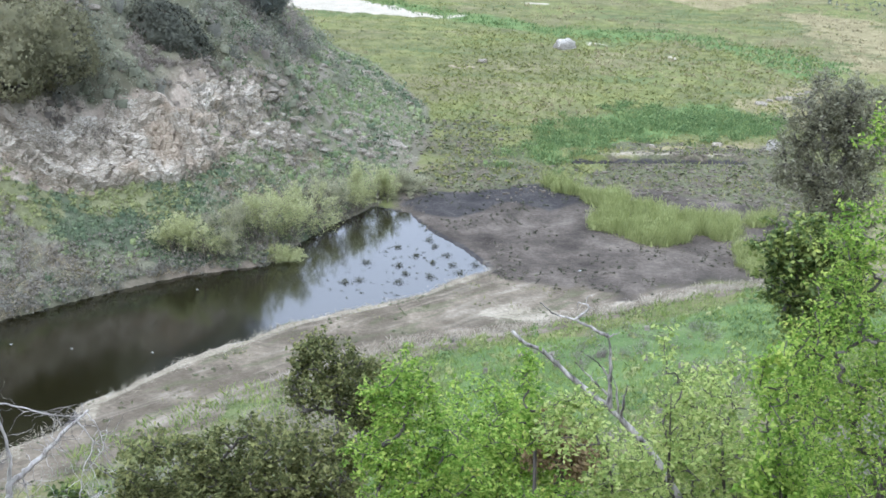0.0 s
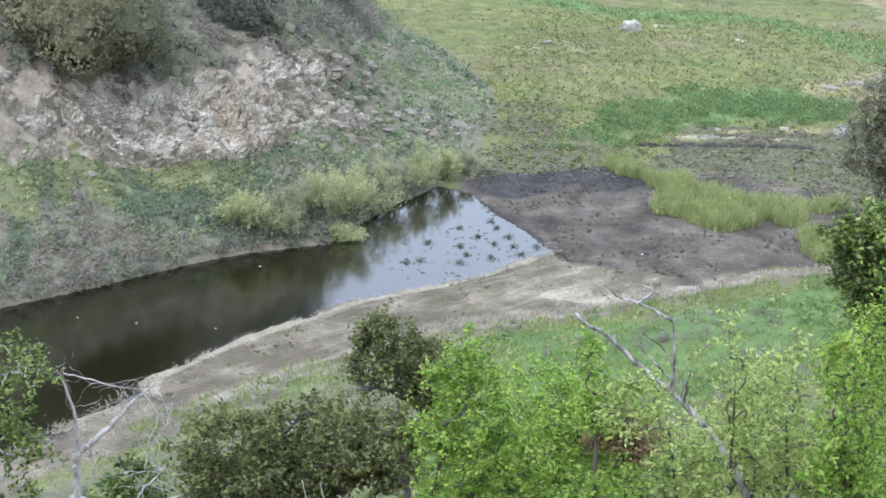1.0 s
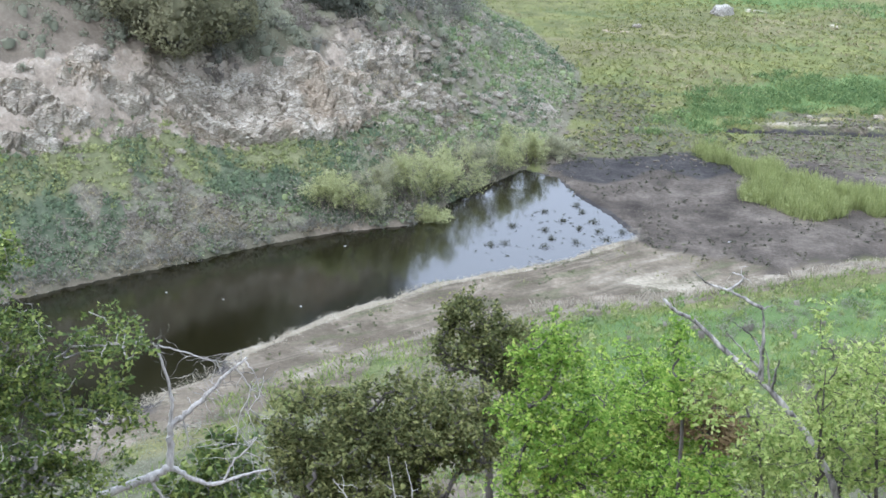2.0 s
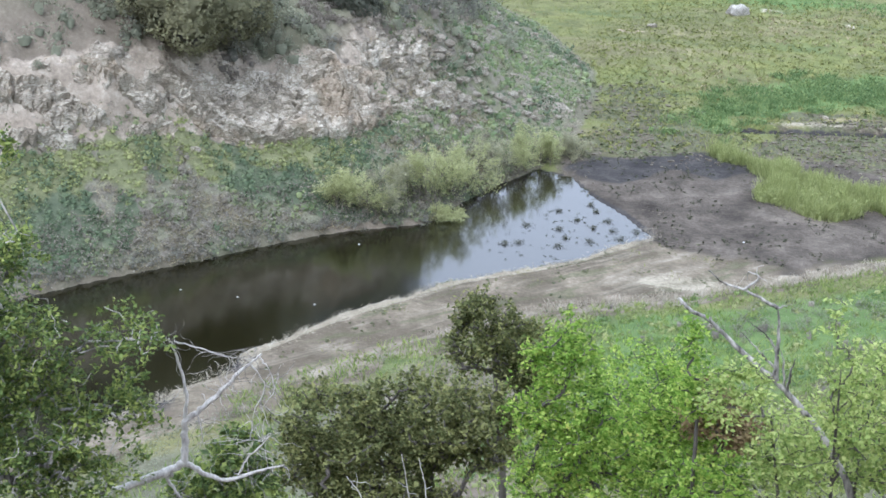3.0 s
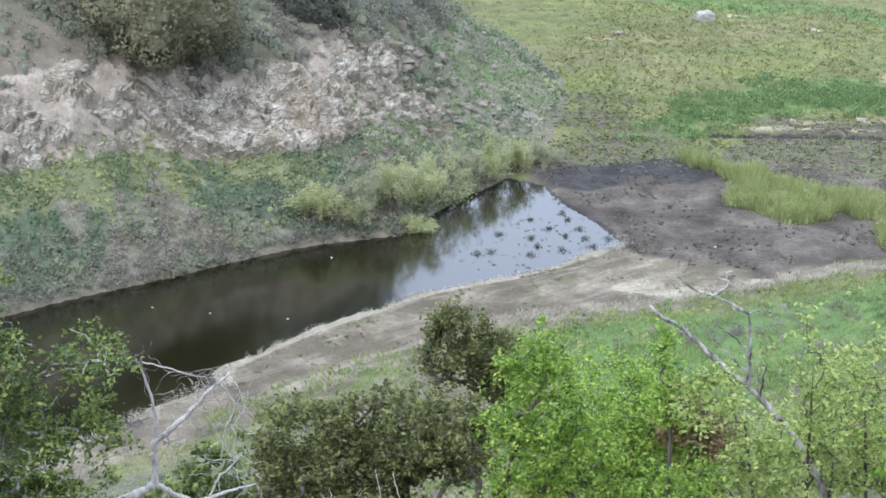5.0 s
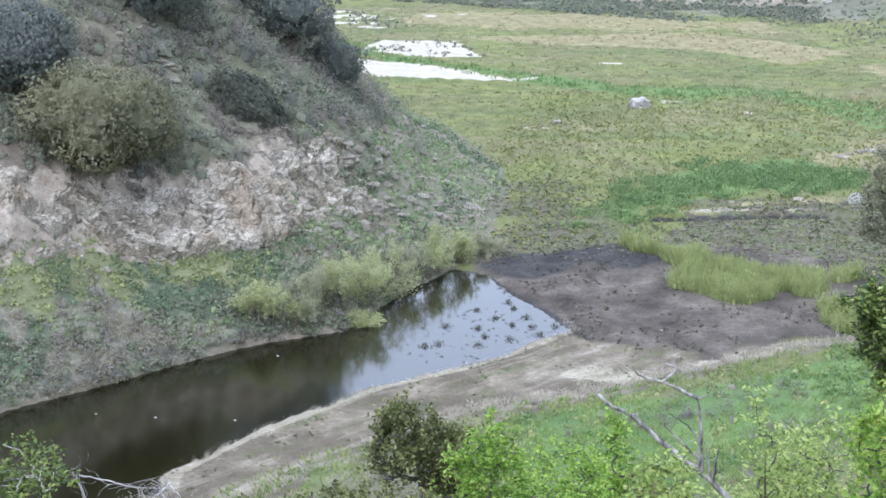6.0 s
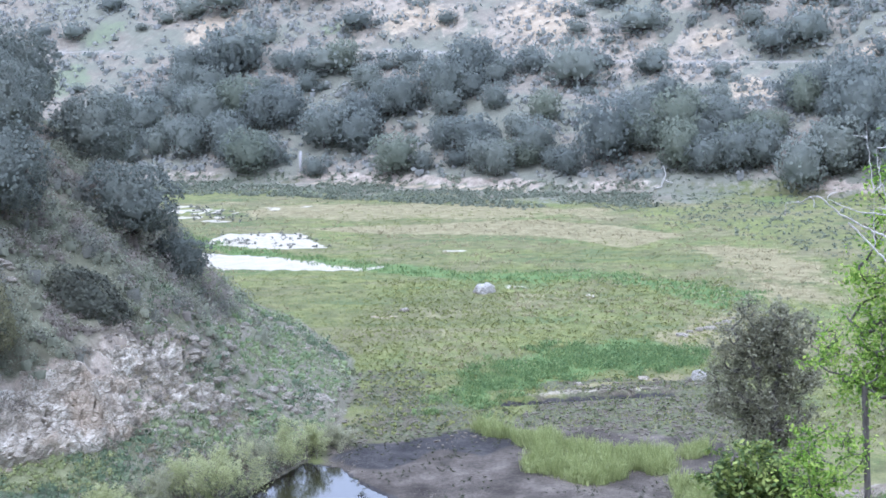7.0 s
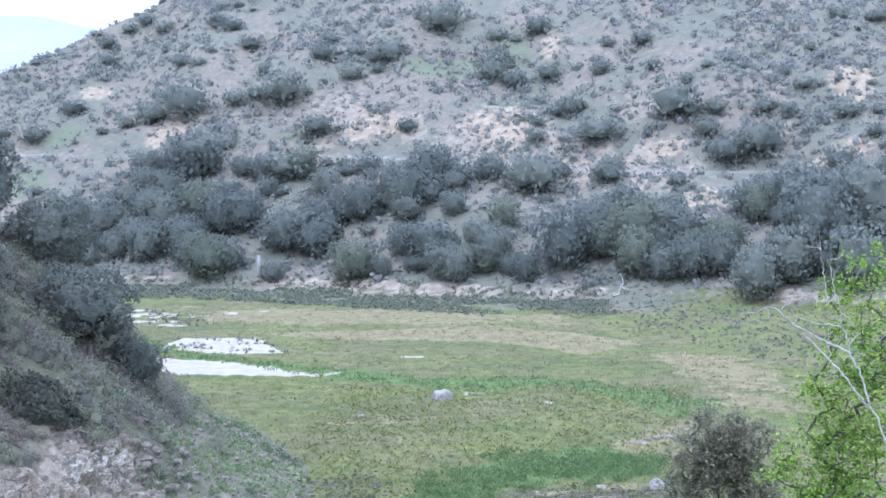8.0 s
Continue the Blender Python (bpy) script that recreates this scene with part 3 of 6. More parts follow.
lush = ramp(tree, mixed, [(0.3, (0.082, 0.136, 0.048)), (0.52, (0.148, 0.22, 0.075)), (0.72, (0.265, 0.33, 0.125))])
straw = ramp(tree, mixed, [(0.32, (0.175, 0.153, 0.08)), (0.5, (0.28, 0.245, 0.13)), (0.7, (0.43, 0.38, 0.22))])
mud = ramp(tree, sums(tree, "ADD", sums(tree, "MULTIPLY", mixed, 0.55), sums(tree, "MULTIPLY", noise_tex(tree, 0.14, 4, 0.6, where, 0.8), 0.45)), [(0.38, (0.045, 0.038, 0.031)), (0.5, (0.105, 0.089, 0.072)), (0.62, (0.215, 0.184, 0.149))])
rough_flat = blend(tree, spread(tree, n_mid, 0.4, 0.58), ramp(tree, n_fine, [(0.32, (0.06, 0.051, 0.038)), (0.5, (0.12, 0.102, 0.075)), (0.68, (0.22, 0.19, 0.14))]),
                   ramp(tree, n_fine, [(0.32, (0.07, 0.078, 0.042)), (0.5, (0.135, 0.142, 0.078)), (0.68, (0.23, 0.225, 0.13))]))
soil = blend(tree, spread(tree, n_big, 0.42, 0.6), ramp(tree, mixed, [(0.3, (0.13, 0.108, 0.081)), (0.52, (0.225, 0.19, 0.145)), (0.72, (0.37, 0.312, 0.24))]),
             ramp(tree, mixed, [(0.3, (0.11, 0.112, 0.072)), (0.52, (0.178, 0.178, 0.118)), (0.72, (0.29, 0.278, 0.195))]))
hillside = blend(tree, spread(tree, n_big, 0.42, 0.56), ramp(tree, mixed, [(0.3, (0.175, 0.155, 0.122)), (0.5, (0.26, 0.23, 0.18)), (0.68, (0.39, 0.345, 0.27))]),
                 ramp(tree, mixed, [(0.3, (0.16, 0.164, 0.125)), (0.52, (0.22, 0.22, 0.168)), (0.72, (0.3, 0.294, 0.226))]))
bluff = ramp(tree, mixed, [(0.32, (0.25, 0.2, 0.14)), (0.5, (0.41, 0.335, 0.235)), (0.68, (0.58, 0.5, 0.37))])
scree = ramp(tree, mixed, [(0.34, (0.18, 0.155, 0.118)), (0.48, (0.32, 0.275, 0.21)), (0.62, (0.47, 0.41, 0.32))])
green = ramp(tree, mixed, [(0.3, (0.15, 0.175, 0.115)), (0.7, (0.26, 0.285, 0.18))])
bench = blend(tree, spread(tree, noise_tex(tree, 0.28, 5, 0.6, where, 0.5), 0.43, 0.58), ramp(tree, mixed, [(0.32, (0.095, 0.082, 0.055)), (0.52, (0.158, 0.131, 0.095)), (0.7, (0.235, 0.195, 0.148))]),
              ramp(tree, mixed, [(0.34, (0.14, 0.117, 0.084)), (0.5, (0.22, 0.185, 0.135)), (0.68, (0.38, 0.325, 0.245))]))
along_track = noise_tex(tree, 1.0, 5, 0.65, stretched(tree, where, 0.83, 0.09, 0.55), 0.8)
bench = blend(tree, sums(tree, "MULTIPLY", spread(tree, along_track, 0.5, 0.64), 0.8), bench, ramp(tree, mixed, [(0.34, (0.2, 0.175, 0.13)), (0.5, (0.305, 0.268, 0.205)), (0.68, (0.47, 0.42, 0.33))]))
bench = blend(tree, sums(tree, "MULTIPLY", spread(tree, along_track, 0.46, 0.38), 0.6), bench, ramp(tree, mixed, [(0.34, (0.085, 0.095, 0.05)), (0.66, (0.17, 0.175, 0.095))]))
shore = ramp(tree, mixed, [(0.34, (0.22, 0.19, 0.135)), (0.5, (0.35, 0.31, 0.23)), (0.68, (0.53, 0.475, 0.37))])
dark_mud = ramp(tree, mixed, [(0.34, (0.03, 0.029, 0.029)), (0.5, (0.06, 0.056, 0.054)), (0.7, (0.12, 0.11, 0.1))])
herbs = blend(tree, spread(tree, n_mid, 0.38, 0.54), ramp(tree, n_fine, [(0.3, (0.15, 0.132, 0.104)), (0.7, (0.36, 0.322, 0.26))]),
              ramp(tree, n_fine, [(0.3, (0.125, 0.132, 0.08)), (0.7, (0.26, 0.255, 0.16))]))
bank_soil = blend(tree, spread(tree, n_mid, 0.4, 0.56), ramp(tree, n_fine, [(0.3, (0.11, 0.1, 0.08)), (0.5, (0.19, 0.172, 0.138)), (0.7, (0.32, 0.29, 0.235))]),
                  ramp(tree, n_fine, [(0.3, (0.12, 0.125, 0.085)), (0.5, (0.19, 0.19, 0.13)), (0.7, (0.3, 0.29, 0.2))]))
dark_bank = ramp(tree, mixed, [(0.32, (0.075, 0.095, 0.06)), (0.5, (0.125, 0.148, 0.093)), (0.68, (0.2, 0.22, 0.135))])
spring_bank = ramp(tree, mixed, [(0.32, (0.12, 0.132, 0.07)), (0.5, (0.195, 0.205, 0.105)), (0.68, (0.3, 0.3, 0.16))])
rock = ramp(tree, mixed, [(0.34, (0.21, 0.172, 0.13)), (0.5, (0.385, 0.325, 0.255)), (0.66, (0.6, 0.53, 0.43))])
sand = ramp(tree, mixed, [(0.3, (0.38, 0.342, 0.265)), (0.7, (0.66, 0.605, 0.485))])
road = ramp(tree, mixed, [(0.3, (0.28, 0.26, 0.225)), (0.7, (0.4, 0.375, 0.325))])
tone = meadow
for key, colour in (("lush", lush), ("rough", rough_flat), ("straw", straw), ("bench", bench), ("mud", mud), ("dark_mud", dark_mud), ("shore", shore), ("soil", soil), ("hillside", hillside), ("bank", bank_soil), ("dark_bank", dark_bank), ("spring_bank", spring_bank), ("herbs", herbs), ("green", green), ("scree", scree), ("rock", rock), ("bluff", bluff), ("road", road), ("sand", sand)):
    tone = blend(tree, mask(key, jitter=0.8 if key == "sand" else 0.6), tone, colour)
link(tree, tone, shader.inputs["Base Color"])
shader.inputs["Roughness"].default_value = 0.95
shader.inputs["Specular IOR Level"].default_value = 0.15
bump(tree, shader, mixed, 0.8, 0.25)
M_GROUND = m
land.materials.append(M_GROUND)
tagged(part("ground", land, None), "valley floor and slopes of grass, mud and pale soil", "ground", kind="structure")

# the pond's water
m, tree, shader = nodes_of("murky_water")
where = place_of(tree)
shader.inputs["Base Color"].default_value = (0.028, 0.024, 0.015, 1)
silt = noise_tex(tree, 0.12, 4, 0.6, where)
link(tree, ramp(tree, silt, [(0.35, (0.01, 0.0092, 0.0035)), (0.7, (0.016, 0.0145, 0.0058))]), shader.inputs["Base Color"])
shader.inputs["Roughness"].default_value = 0.1
shader.inputs["IOR"].default_value = 1.82
bump(tree, shader, noise_tex(tree, 1.5, 3, 0.5, where), 0.05, 0.02)
wx, wy = np.meshgrid(np.linspace(-72, 0, 60), np.linspace(12, 93, 60))
wi = np.arange(3600).reshape(60, 60)
water = mesh_np("water", np.stack([wx, wy, 0 * wx], -1).reshape(-1, 3), np.stack([wi[:-1, :-1], wi[:-1, 1:], wi[1:, 1:], wi[1:, :-1]], -1).reshape(-1, 4))
tagged(part("water", water, m), "still brown pond water mirroring the pale sky", "pond", kind="structure")

# the far mountain, two kilometres off; its pale blue is air haze put into the colour
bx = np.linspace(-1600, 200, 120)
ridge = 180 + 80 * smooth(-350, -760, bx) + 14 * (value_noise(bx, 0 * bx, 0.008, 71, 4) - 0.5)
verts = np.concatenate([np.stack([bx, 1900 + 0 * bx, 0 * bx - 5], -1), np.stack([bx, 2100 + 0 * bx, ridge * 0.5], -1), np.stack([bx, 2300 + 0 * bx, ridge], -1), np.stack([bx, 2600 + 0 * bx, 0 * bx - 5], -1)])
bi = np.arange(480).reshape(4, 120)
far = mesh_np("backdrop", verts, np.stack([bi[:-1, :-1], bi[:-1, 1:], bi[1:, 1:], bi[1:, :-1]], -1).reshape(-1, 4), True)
tagged(part("backdrop", far, plain_material("hazed_slopes", (0.46, 0.5, 0.56), 1.0, 0.06, 0.01)), "distant mountain ridge painted haze-blue under overcast sky", "mountain", kind="structure")

# ---- plants: makers ----
def tubes(paths, sides=6):
    """Tapered round limbs: each path is (points, radii)."""
    verts, faces, at = [], [], 0
    for pts, rad in paths:
        pts, rad = np.asarray(pts, float), np.asarray(rad, float)
        tang = np.gradient(pts, axis=0)
        tang /= np.linalg.norm(tang, axis=1, keepdims=True) + 1e-9
        side = np.cross(tang, (0.31, 0.9, 0.17))
        side /= np.linalg.norm(side, axis=1, keepdims=True) + 1e-9
        over = np.cross(tang, side)
        turn = np.arange(sides) * 2 * np.pi / sides
        ring = pts[:, None] + rad[:, None, None] * (np.cos(turn)[None, :, None] * side[:, None] + np.sin(turn)[None, :, None] * over[:, None])
        n = len(pts)
        verts.append(ring.reshape(-1, 3))
        ids = at + np.arange(n * sides).reshape(n, sides)
        step = np.roll(ids, -1, 1)
        faces.append(np.stack([ids[:-1], step[:-1], step[1:], ids[1:]], -1).reshape(-1, 4))
        at += n * sides
    return np.concatenate(verts), np.concatenate(faces)


def cube_ball(n):
    """Unit ball of four-cornered faces."""
    seen, verts, faces = {}, [], []
    for axis in range(3):
        for sign in (-1, 1):
            for i in range(n):
                for j in range(n):
                    quad = []
                    for a, b in ((i, j), (i + 1, j), (i + 1, j + 1), (i, j + 1)):
                        p = [0, 0, 0]
                        p[axis], p[(axis + 1) % 3], p[(axis + 2) % 3] = sign, 2 * a / n - 1, 2 * b / n - 1
                        key = tuple(round(c, 4) for c in p)
                        quad.append(key)
                    for key in quad:
                        if key not in seen:
                            seen[key] = len(verts)
                            verts.append(np.array(key) / np.linalg.norm(key))
                    ids = [seen[k] for k in quad]
                    faces.append(ids if sign > 0 else ids[::-1])
    return np.array(verts), np.array(faces)


CLOD = cube_ball(1)


def lumps_at(rng, centres, radii, shape, jitter=0.14):
    """Uneven rounded masses at many places, joined."""
    v, f = shape
    n = len(centres)
    out = np.asarray(centres, float)[:, None] + v[None] * np.asarray(radii, float)[:, None] * (1 + jitter * rng.normal(size=(n, len(v), 1)))
    return out.reshape(-1, 3), (f[None] + (np.arange(n) * len(v))[:, None, None]).reshape(-1, 4)




def joined(*pieces):
    verts, faces, at = [], [], 0
    for v, f in pieces:
        verts.append(v)
        faces.append(f + at)
        at += len(v)
    return np.concatenate(verts), np.concatenate(faces)


def leaf_quads(rng, centres, size, long=1.6, droop=0.0, out=None):
    """A folded diamond leaf at each centre, turned at random, or lying roughly across a given direction."""
    n = len(centres)
    s = (size * rng.uniform(0.6, 1.4, n))[:, None]
    way = rng.normal(size=(n, 3))
    way[:, 2] = way[:, 2] * 0.6 - droop
    way /= np.linalg.norm(way, axis=1, keepdims=True)
    up = rng.normal(size=(n, 3)) * 0.7 + (0, 0, 1)
    side = np.cross(way, up)
    side /= np.linalg.norm(side, axis=1, keepdims=True) + 1e-9
    top = np.cross(side, way)
    if out is not None:
        top = out / (np.linalg.norm(out, axis=1, keepdims=True) + 1e-9) + rng.normal(size=(n, 3)) * 0.25
        top /= np.linalg.norm(top, axis=1, keepdims=True) + 1e-9
        way = np.cross(top, rng.normal(size=(n, 3)))
        way /= np.linalg.norm(way, axis=1, keepdims=True) + 1e-9
        side = np.cross(top, way)
    a, b = centres - way * s * long / 2, centres + way * s * long / 2
    c, d = centres + side * s / 2 + top * s * 0.12, centres - side * s / 2 + top * s * 0.12
    verts = np.stack([a, c, b, d], 1).reshape(-1, 3)
    return verts, np.arange(4 * n).reshape(n, 4)


def limbs(rng, stem, tips, thick, twig=0.005, power=2.3, bend=0.15):
    """Grows limbs from a stem to each tip, from the nearest limb so far. Returns paths with radii."""
    nodes = [np.array(p, float) for p in stem]
    parent = [-1] + list(range(len(stem) - 1))
    order = np.argsort(np.linalg.norm(tips - nodes[len(stem) // 2], axis=1))
    strands = [list(range(len(stem)))]
    for i in order:
        tip = tips[i]
        have = np.array(nodes)
        gap = tip - have
        cost = np.linalg.norm(gap, axis=1) + 0.8 * np.maximum(0, -gap[:, 2])
        cost[0] += 5
        k = int(np.argmin(cost))
        length = np.linalg.norm(tip - nodes[k])
        steps = min(max(2, int(length / 0.45)), 6)
        sway = rng.normal(size=3) * bend * length
        line, last = [k], k
        for j in range(1, steps + 1):
            u = j / steps
            nodes.append(nodes[k] * (1 - u) + tip * u + sway * math.sin(u * math.pi) + rng.normal(size=3) * 0.02 * length * (u < 1))
            parent.append(last)
            last = len(nodes) - 1
            line.append(last)
        strands.append(line)
    load = np.zeros(len(nodes))
    for line in strands:
        load[line[-1]] += 1
    for i in range(len(nodes) - 1, 0, -1):
        load[parent[i]] += load[i]
    rad = np.maximum(twig, thick * (load / load.max()) ** (1 / power))
    out = []
    for line in strands:
        r = rad[line].copy()
        if line is not strands[0]:
            r[0] = min(r[0], r[1] * 1.2)
        out.append(([nodes[i] for i in line], r))
    return out, nodes


def crown_points(rng, blobs, n):
    """Tips spread through a few rounded masses, denser towards their outside."""
    sizes = np.array([rx * ry * rz for _, (rx, ry, rz) in blobs]) ** 0.7
    which = rng.choice(len(blobs), n, p=sizes / sizes.sum())
    way = rng.normal(size=(n, 3))
    way /= np.linalg.norm(way, axis=1, keepdims=True)
    way *= rng.uniform(0.2, 1, n)[:, None] ** 0.5 * np.where(rng.uniform(size=(n, 1)) < 0.22, rng.uniform(1.0, 1.5, (n, 1)), 1.0)
    mid = np.array([c for c, _ in blobs], float)[which]
    ext = np.array([r for _, r in blobs], float)[which]
    return mid + way * ext


def tree_thing(name, base, stem, blobs, tips, leaves, leaf, spread_r, leaf_mat, bark, thick, label, seed, category="tree", group="", droop=0.0, bare=0.0, long=1.6, sides=6, spray=0.0):
    """A tree at base: stem and masses are given from the foot. Parts: trunk with limbs, crown of leaves."""
    rng = np.random.default_rng(seed)
    foot = new(name)
    foot.location = base
    pts = crown_points(rng, blobs, tips)
    paths, nodes = limbs(rng, stem, pts, thick)
    v, f = tubes(paths, sides)
    part("trunk", mesh_np("trunk", v, f, True), bark, foot)
    leafy = pts[rng.uniform(size=len(pts)) >= bare]
    c = np.repeat(leafy, leaves, 0)
    if spray:
        have = np.array([p[0][-1] for p in paths[1:]])
        back = np.array([p[0][-2] for p in paths[1:]])
        way = have - back
        way = way / (np.linalg.norm(way, axis=1, keepdims=True) + 1e-9) + rng.normal(size=way.shape) * 0.35
        sel = rng.uniform(size=len(have)) >= bare
        along = rng.uniform(-0.35, 1.0, (int(sel.sum()) * leaves, 1))
        c = np.repeat(have[sel], leaves, 0) - np.repeat(way[sel], leaves, 0) * spray * along
        c = c + rng.normal(size=c.shape) * spread_r * (0.35 + 0.65 * np.clip(along, 0, 1))
        c[:, 2] -= 0.12 * spray * (1 - along[:, 0]) ** 2
    else:
        c = c + rng.normal(size=c.shape) * spread_r * rng.uniform(0.5, 1.3, (len(c), 1))
    v, f = leaf_quads(rng, c, leaf, long, droop)
    part("crown", mesh_np("crown", v, f), leaf_mat, foot)
    return tagged(foot, label, category, group)


def at_ground(x, y, sink=0.1):
    return Vector((x, y, float(ground(np.array([x]), np.array([y]))[0]) - sink))


def scatter_leaves(rng, xy, low, high, n_each, leaf, wide, long=1.6):
    """Leaf clumps standing on the ground at many places: low rounded tufts, joined."""
    z = ground(xy[:, 0], xy[:, 1])
    tall = rng.uniform(low, high, len(xy))
    rep = np.repeat(np.arange(len(xy)), n_each)
    off = rng.normal(size=(len(rep), 3)) * 0.5
    off[:, 2] = np.abs(off[:, 2])
    c = np.column_stack([xy, z])[rep] + off * np.column_stack([tall * wide, tall * wide, tall])[rep]
    return leaf_quads(rng, c, leaf, long, 0.0, off + (0, 0, 0.35))


def blades(rng, xy, low, high, n_each, width, lean=0.35, spot=0.12):
    """Tufts of upright grass blades at many places, joined."""
    z = ground(xy[:, 0], xy[:, 1])
    rep = np.repeat(np.arange(len(xy)), n_each)
    root = np.column_stack([xy, z - 0.03])[rep]
    root[:, :2] += rng.normal(size=(len(rep), 2)) * spot
    tall = (rng.uniform(low, high, len(xy))[rep] * rng.uniform(0.6, 1.15, len(rep)))[:, None]
    tip = root + np.column_stack([rng.normal(size=(len(rep), 2)) * lean, np.ones(len(rep))]) * tall
    turn = rng.uniform(0, np.pi, len(rep))
    side = np.column_stack([np.cos(turn), np.sin(turn), 0 * turn]) * width / 2 * rng.uniform(0.6, 1.4, (len(rep), 1))
    mid = root * 0.45 + tip * 0.55 + (0, 0, 0.08) * tall
    verts = np.stack([root - side, root + side, mid + side * 0.8, tip], 1).reshape(-1, 3)
    return verts, np.arange(len(verts)).reshape(-1, 4)


def mounds_at(rng, xy, low, high, wide, shape, sprigs, leaf, inner=0.62):
    """Low rounded shrubs at many places, their undersides in the ground, with a few loose sprays, joined."""
    z = ground(xy[:, 0], xy[:, 1])
    tall = rng.uniform(0, 1, len(xy)) ** 1.5 * (high - low) + low
    broad = tall * wide * rng.uniform(0.7, 1.2, len(xy))
    mid = np.column_stack([xy, z + 0.15 * tall])
    ext = np.column_stack([broad, broad * rng.uniform(0.8, 1.2, len(xy)), tall * 0.8])
    core = lumps_at(rng, mid, ext * inner, shape, 0.2)
    rep = np.repeat(np.arange(len(xy)), sprigs)
    way = rng.normal(size=(len(rep), 3))
    way[:, 2] = np.abs(way[:, 2])
    way /= np.linalg.norm(way, axis=1, keepdims=True)
    v, f = joined(core, leaf_quads(rng, mid[rep] + way * ext[rep] * rng.uniform(0.6, 1.25, (len(rep), 1)), leaf * (0.6 + 0.4 * tall / tall.mean())[rep], 1.5, 0.0, way + rng.normal(size=way.shape) * 0.4))
    round_way = np.concatenate([(core[0] - np.repeat(mid, len(shape[0]), 0)) / np.repeat(ext, len(shape[0]), 0), np.repeat(way, 4, 0)])
    return v, f, True, round_way + (0, 0, 0.5)


def stuff(name, data, material, label, category):
    tagged(part(name, mesh_np(name, *data), material), label, category, kind="stuff")


def random_xy(rng, n, x0, x1, y0, y1):
    return np.column_stack([rng.uniform(x0, x1, n), rng.uniform(y0, y1, n)])


def dead_wood(name, label, branches, thick, twigs, seed, material, root, category="dead tree", reach=0.35, twig_r=0.004, weights=(0.6, 0.5, 0.4, 0.35, 0.3), taper=0.25, twig_mat=None):
    """A leafless tree: bent branches tapering to their ends, with fine twigs. Parts: trunk, each branch, twigs."""
    rng = np.random.default_rng(seed)
    base = at_ground(*root, 0.2)
    foot = new(name)
    foot.location = base
    first = np.array(branches[0][0]) - base
    stem = [(0, 0, 0), tuple(first * (0.35, 0.35, 0.4) + (0.05, -0.05, 0)), tuple(first * (0.75, 0.75, 0.75))] + [tuple(np.array(p) - base) for p in branches[0]]
    spurs = []
    for i, line in enumerate([stem] + [[tuple(np.array(p) - base) for p in b] for b in branches[1:]]):
        ctrl = np.array(line, float)
        u = np.linspace(0, len(ctrl) - 1, 6 * (len(ctrl) - 1) + 1)
        pts = np.column_stack([np.interp(u, np.arange(len(ctrl)), ctrl[:, k]) for k in range(3)])
        for _ in range(2):
            pts[1:-1] = (pts[:-2] + 2 * pts[1:-1] + pts[2:]) / 4
        pts[1:-1] += rng.normal(size=pts[1:-1].shape) * 0.006
        r0 = thick if i == 0 else thick * weights[min(i, len(weights)) - 1]
        rad = np.linspace(r0, r0 * (taper if i == 0 else 0.25), len(pts)) * rng.uniform(0.84, 1.16, len(pts))
        v, f = tubes([(pts, rad)], 8)
        limb = part("trunk" if i == 0 else "branch", mesh_np("limb", v, f, True), material, foot if i == 0 else stem_part)
        stem_part = limb if i == 0 else stem_part
        if i or len(branches) < 4:
            spurs.extend(pts[len(pts) // 3:])
    if twigs:
        paths = []
        for _ in range(twigs):
            a = spurs[rng.integers(len(spurs))]
            way = rng.normal(size=3) * (1, 0.7, 0.8) + (0.1, 0, -0.15)
            way /= np.linalg.norm(way)
            n = 7
            step = rng.uniform(0.3, 1) * reach / n
            pts = [np.array(a)]
            for _ in range(n):
                way = way + rng.normal(size=3) * 0.35 + (0, 0, -0.06)
                way /= np.linalg.norm(way)
                pts.append(pts[-1] + way * step)
            paths.append((pts, np.linspace(twig_r * 1.3, twig_r * 0.5, n + 1)))
        v, f = tubes(paths, 4)
        tagged(part("twig", mesh_np("twig", v, f, True), twig_mat or material, stem_part), kind="stuff")
    return tagged(foot, label, category)


# ---- the far hill ----
rng = np.random.default_rng(11)


def corner_normals(v, f):
    """Smooth outward directions at the corners of a closed mesh."""
    own = np.cross(v[f[:, 2]] - v[f[:, 0]], v[f[:, 3]] - v[f[:, 1]])
    out = np.zeros_like(v)
    for k in range(4):
        np.add.at(out, f[:, k], own)
    out *= np.sign((out * (v - v.mean(0))).sum())
    return out / (np.linalg.norm(out, axis=1, keepdims=True) + 1e-9)


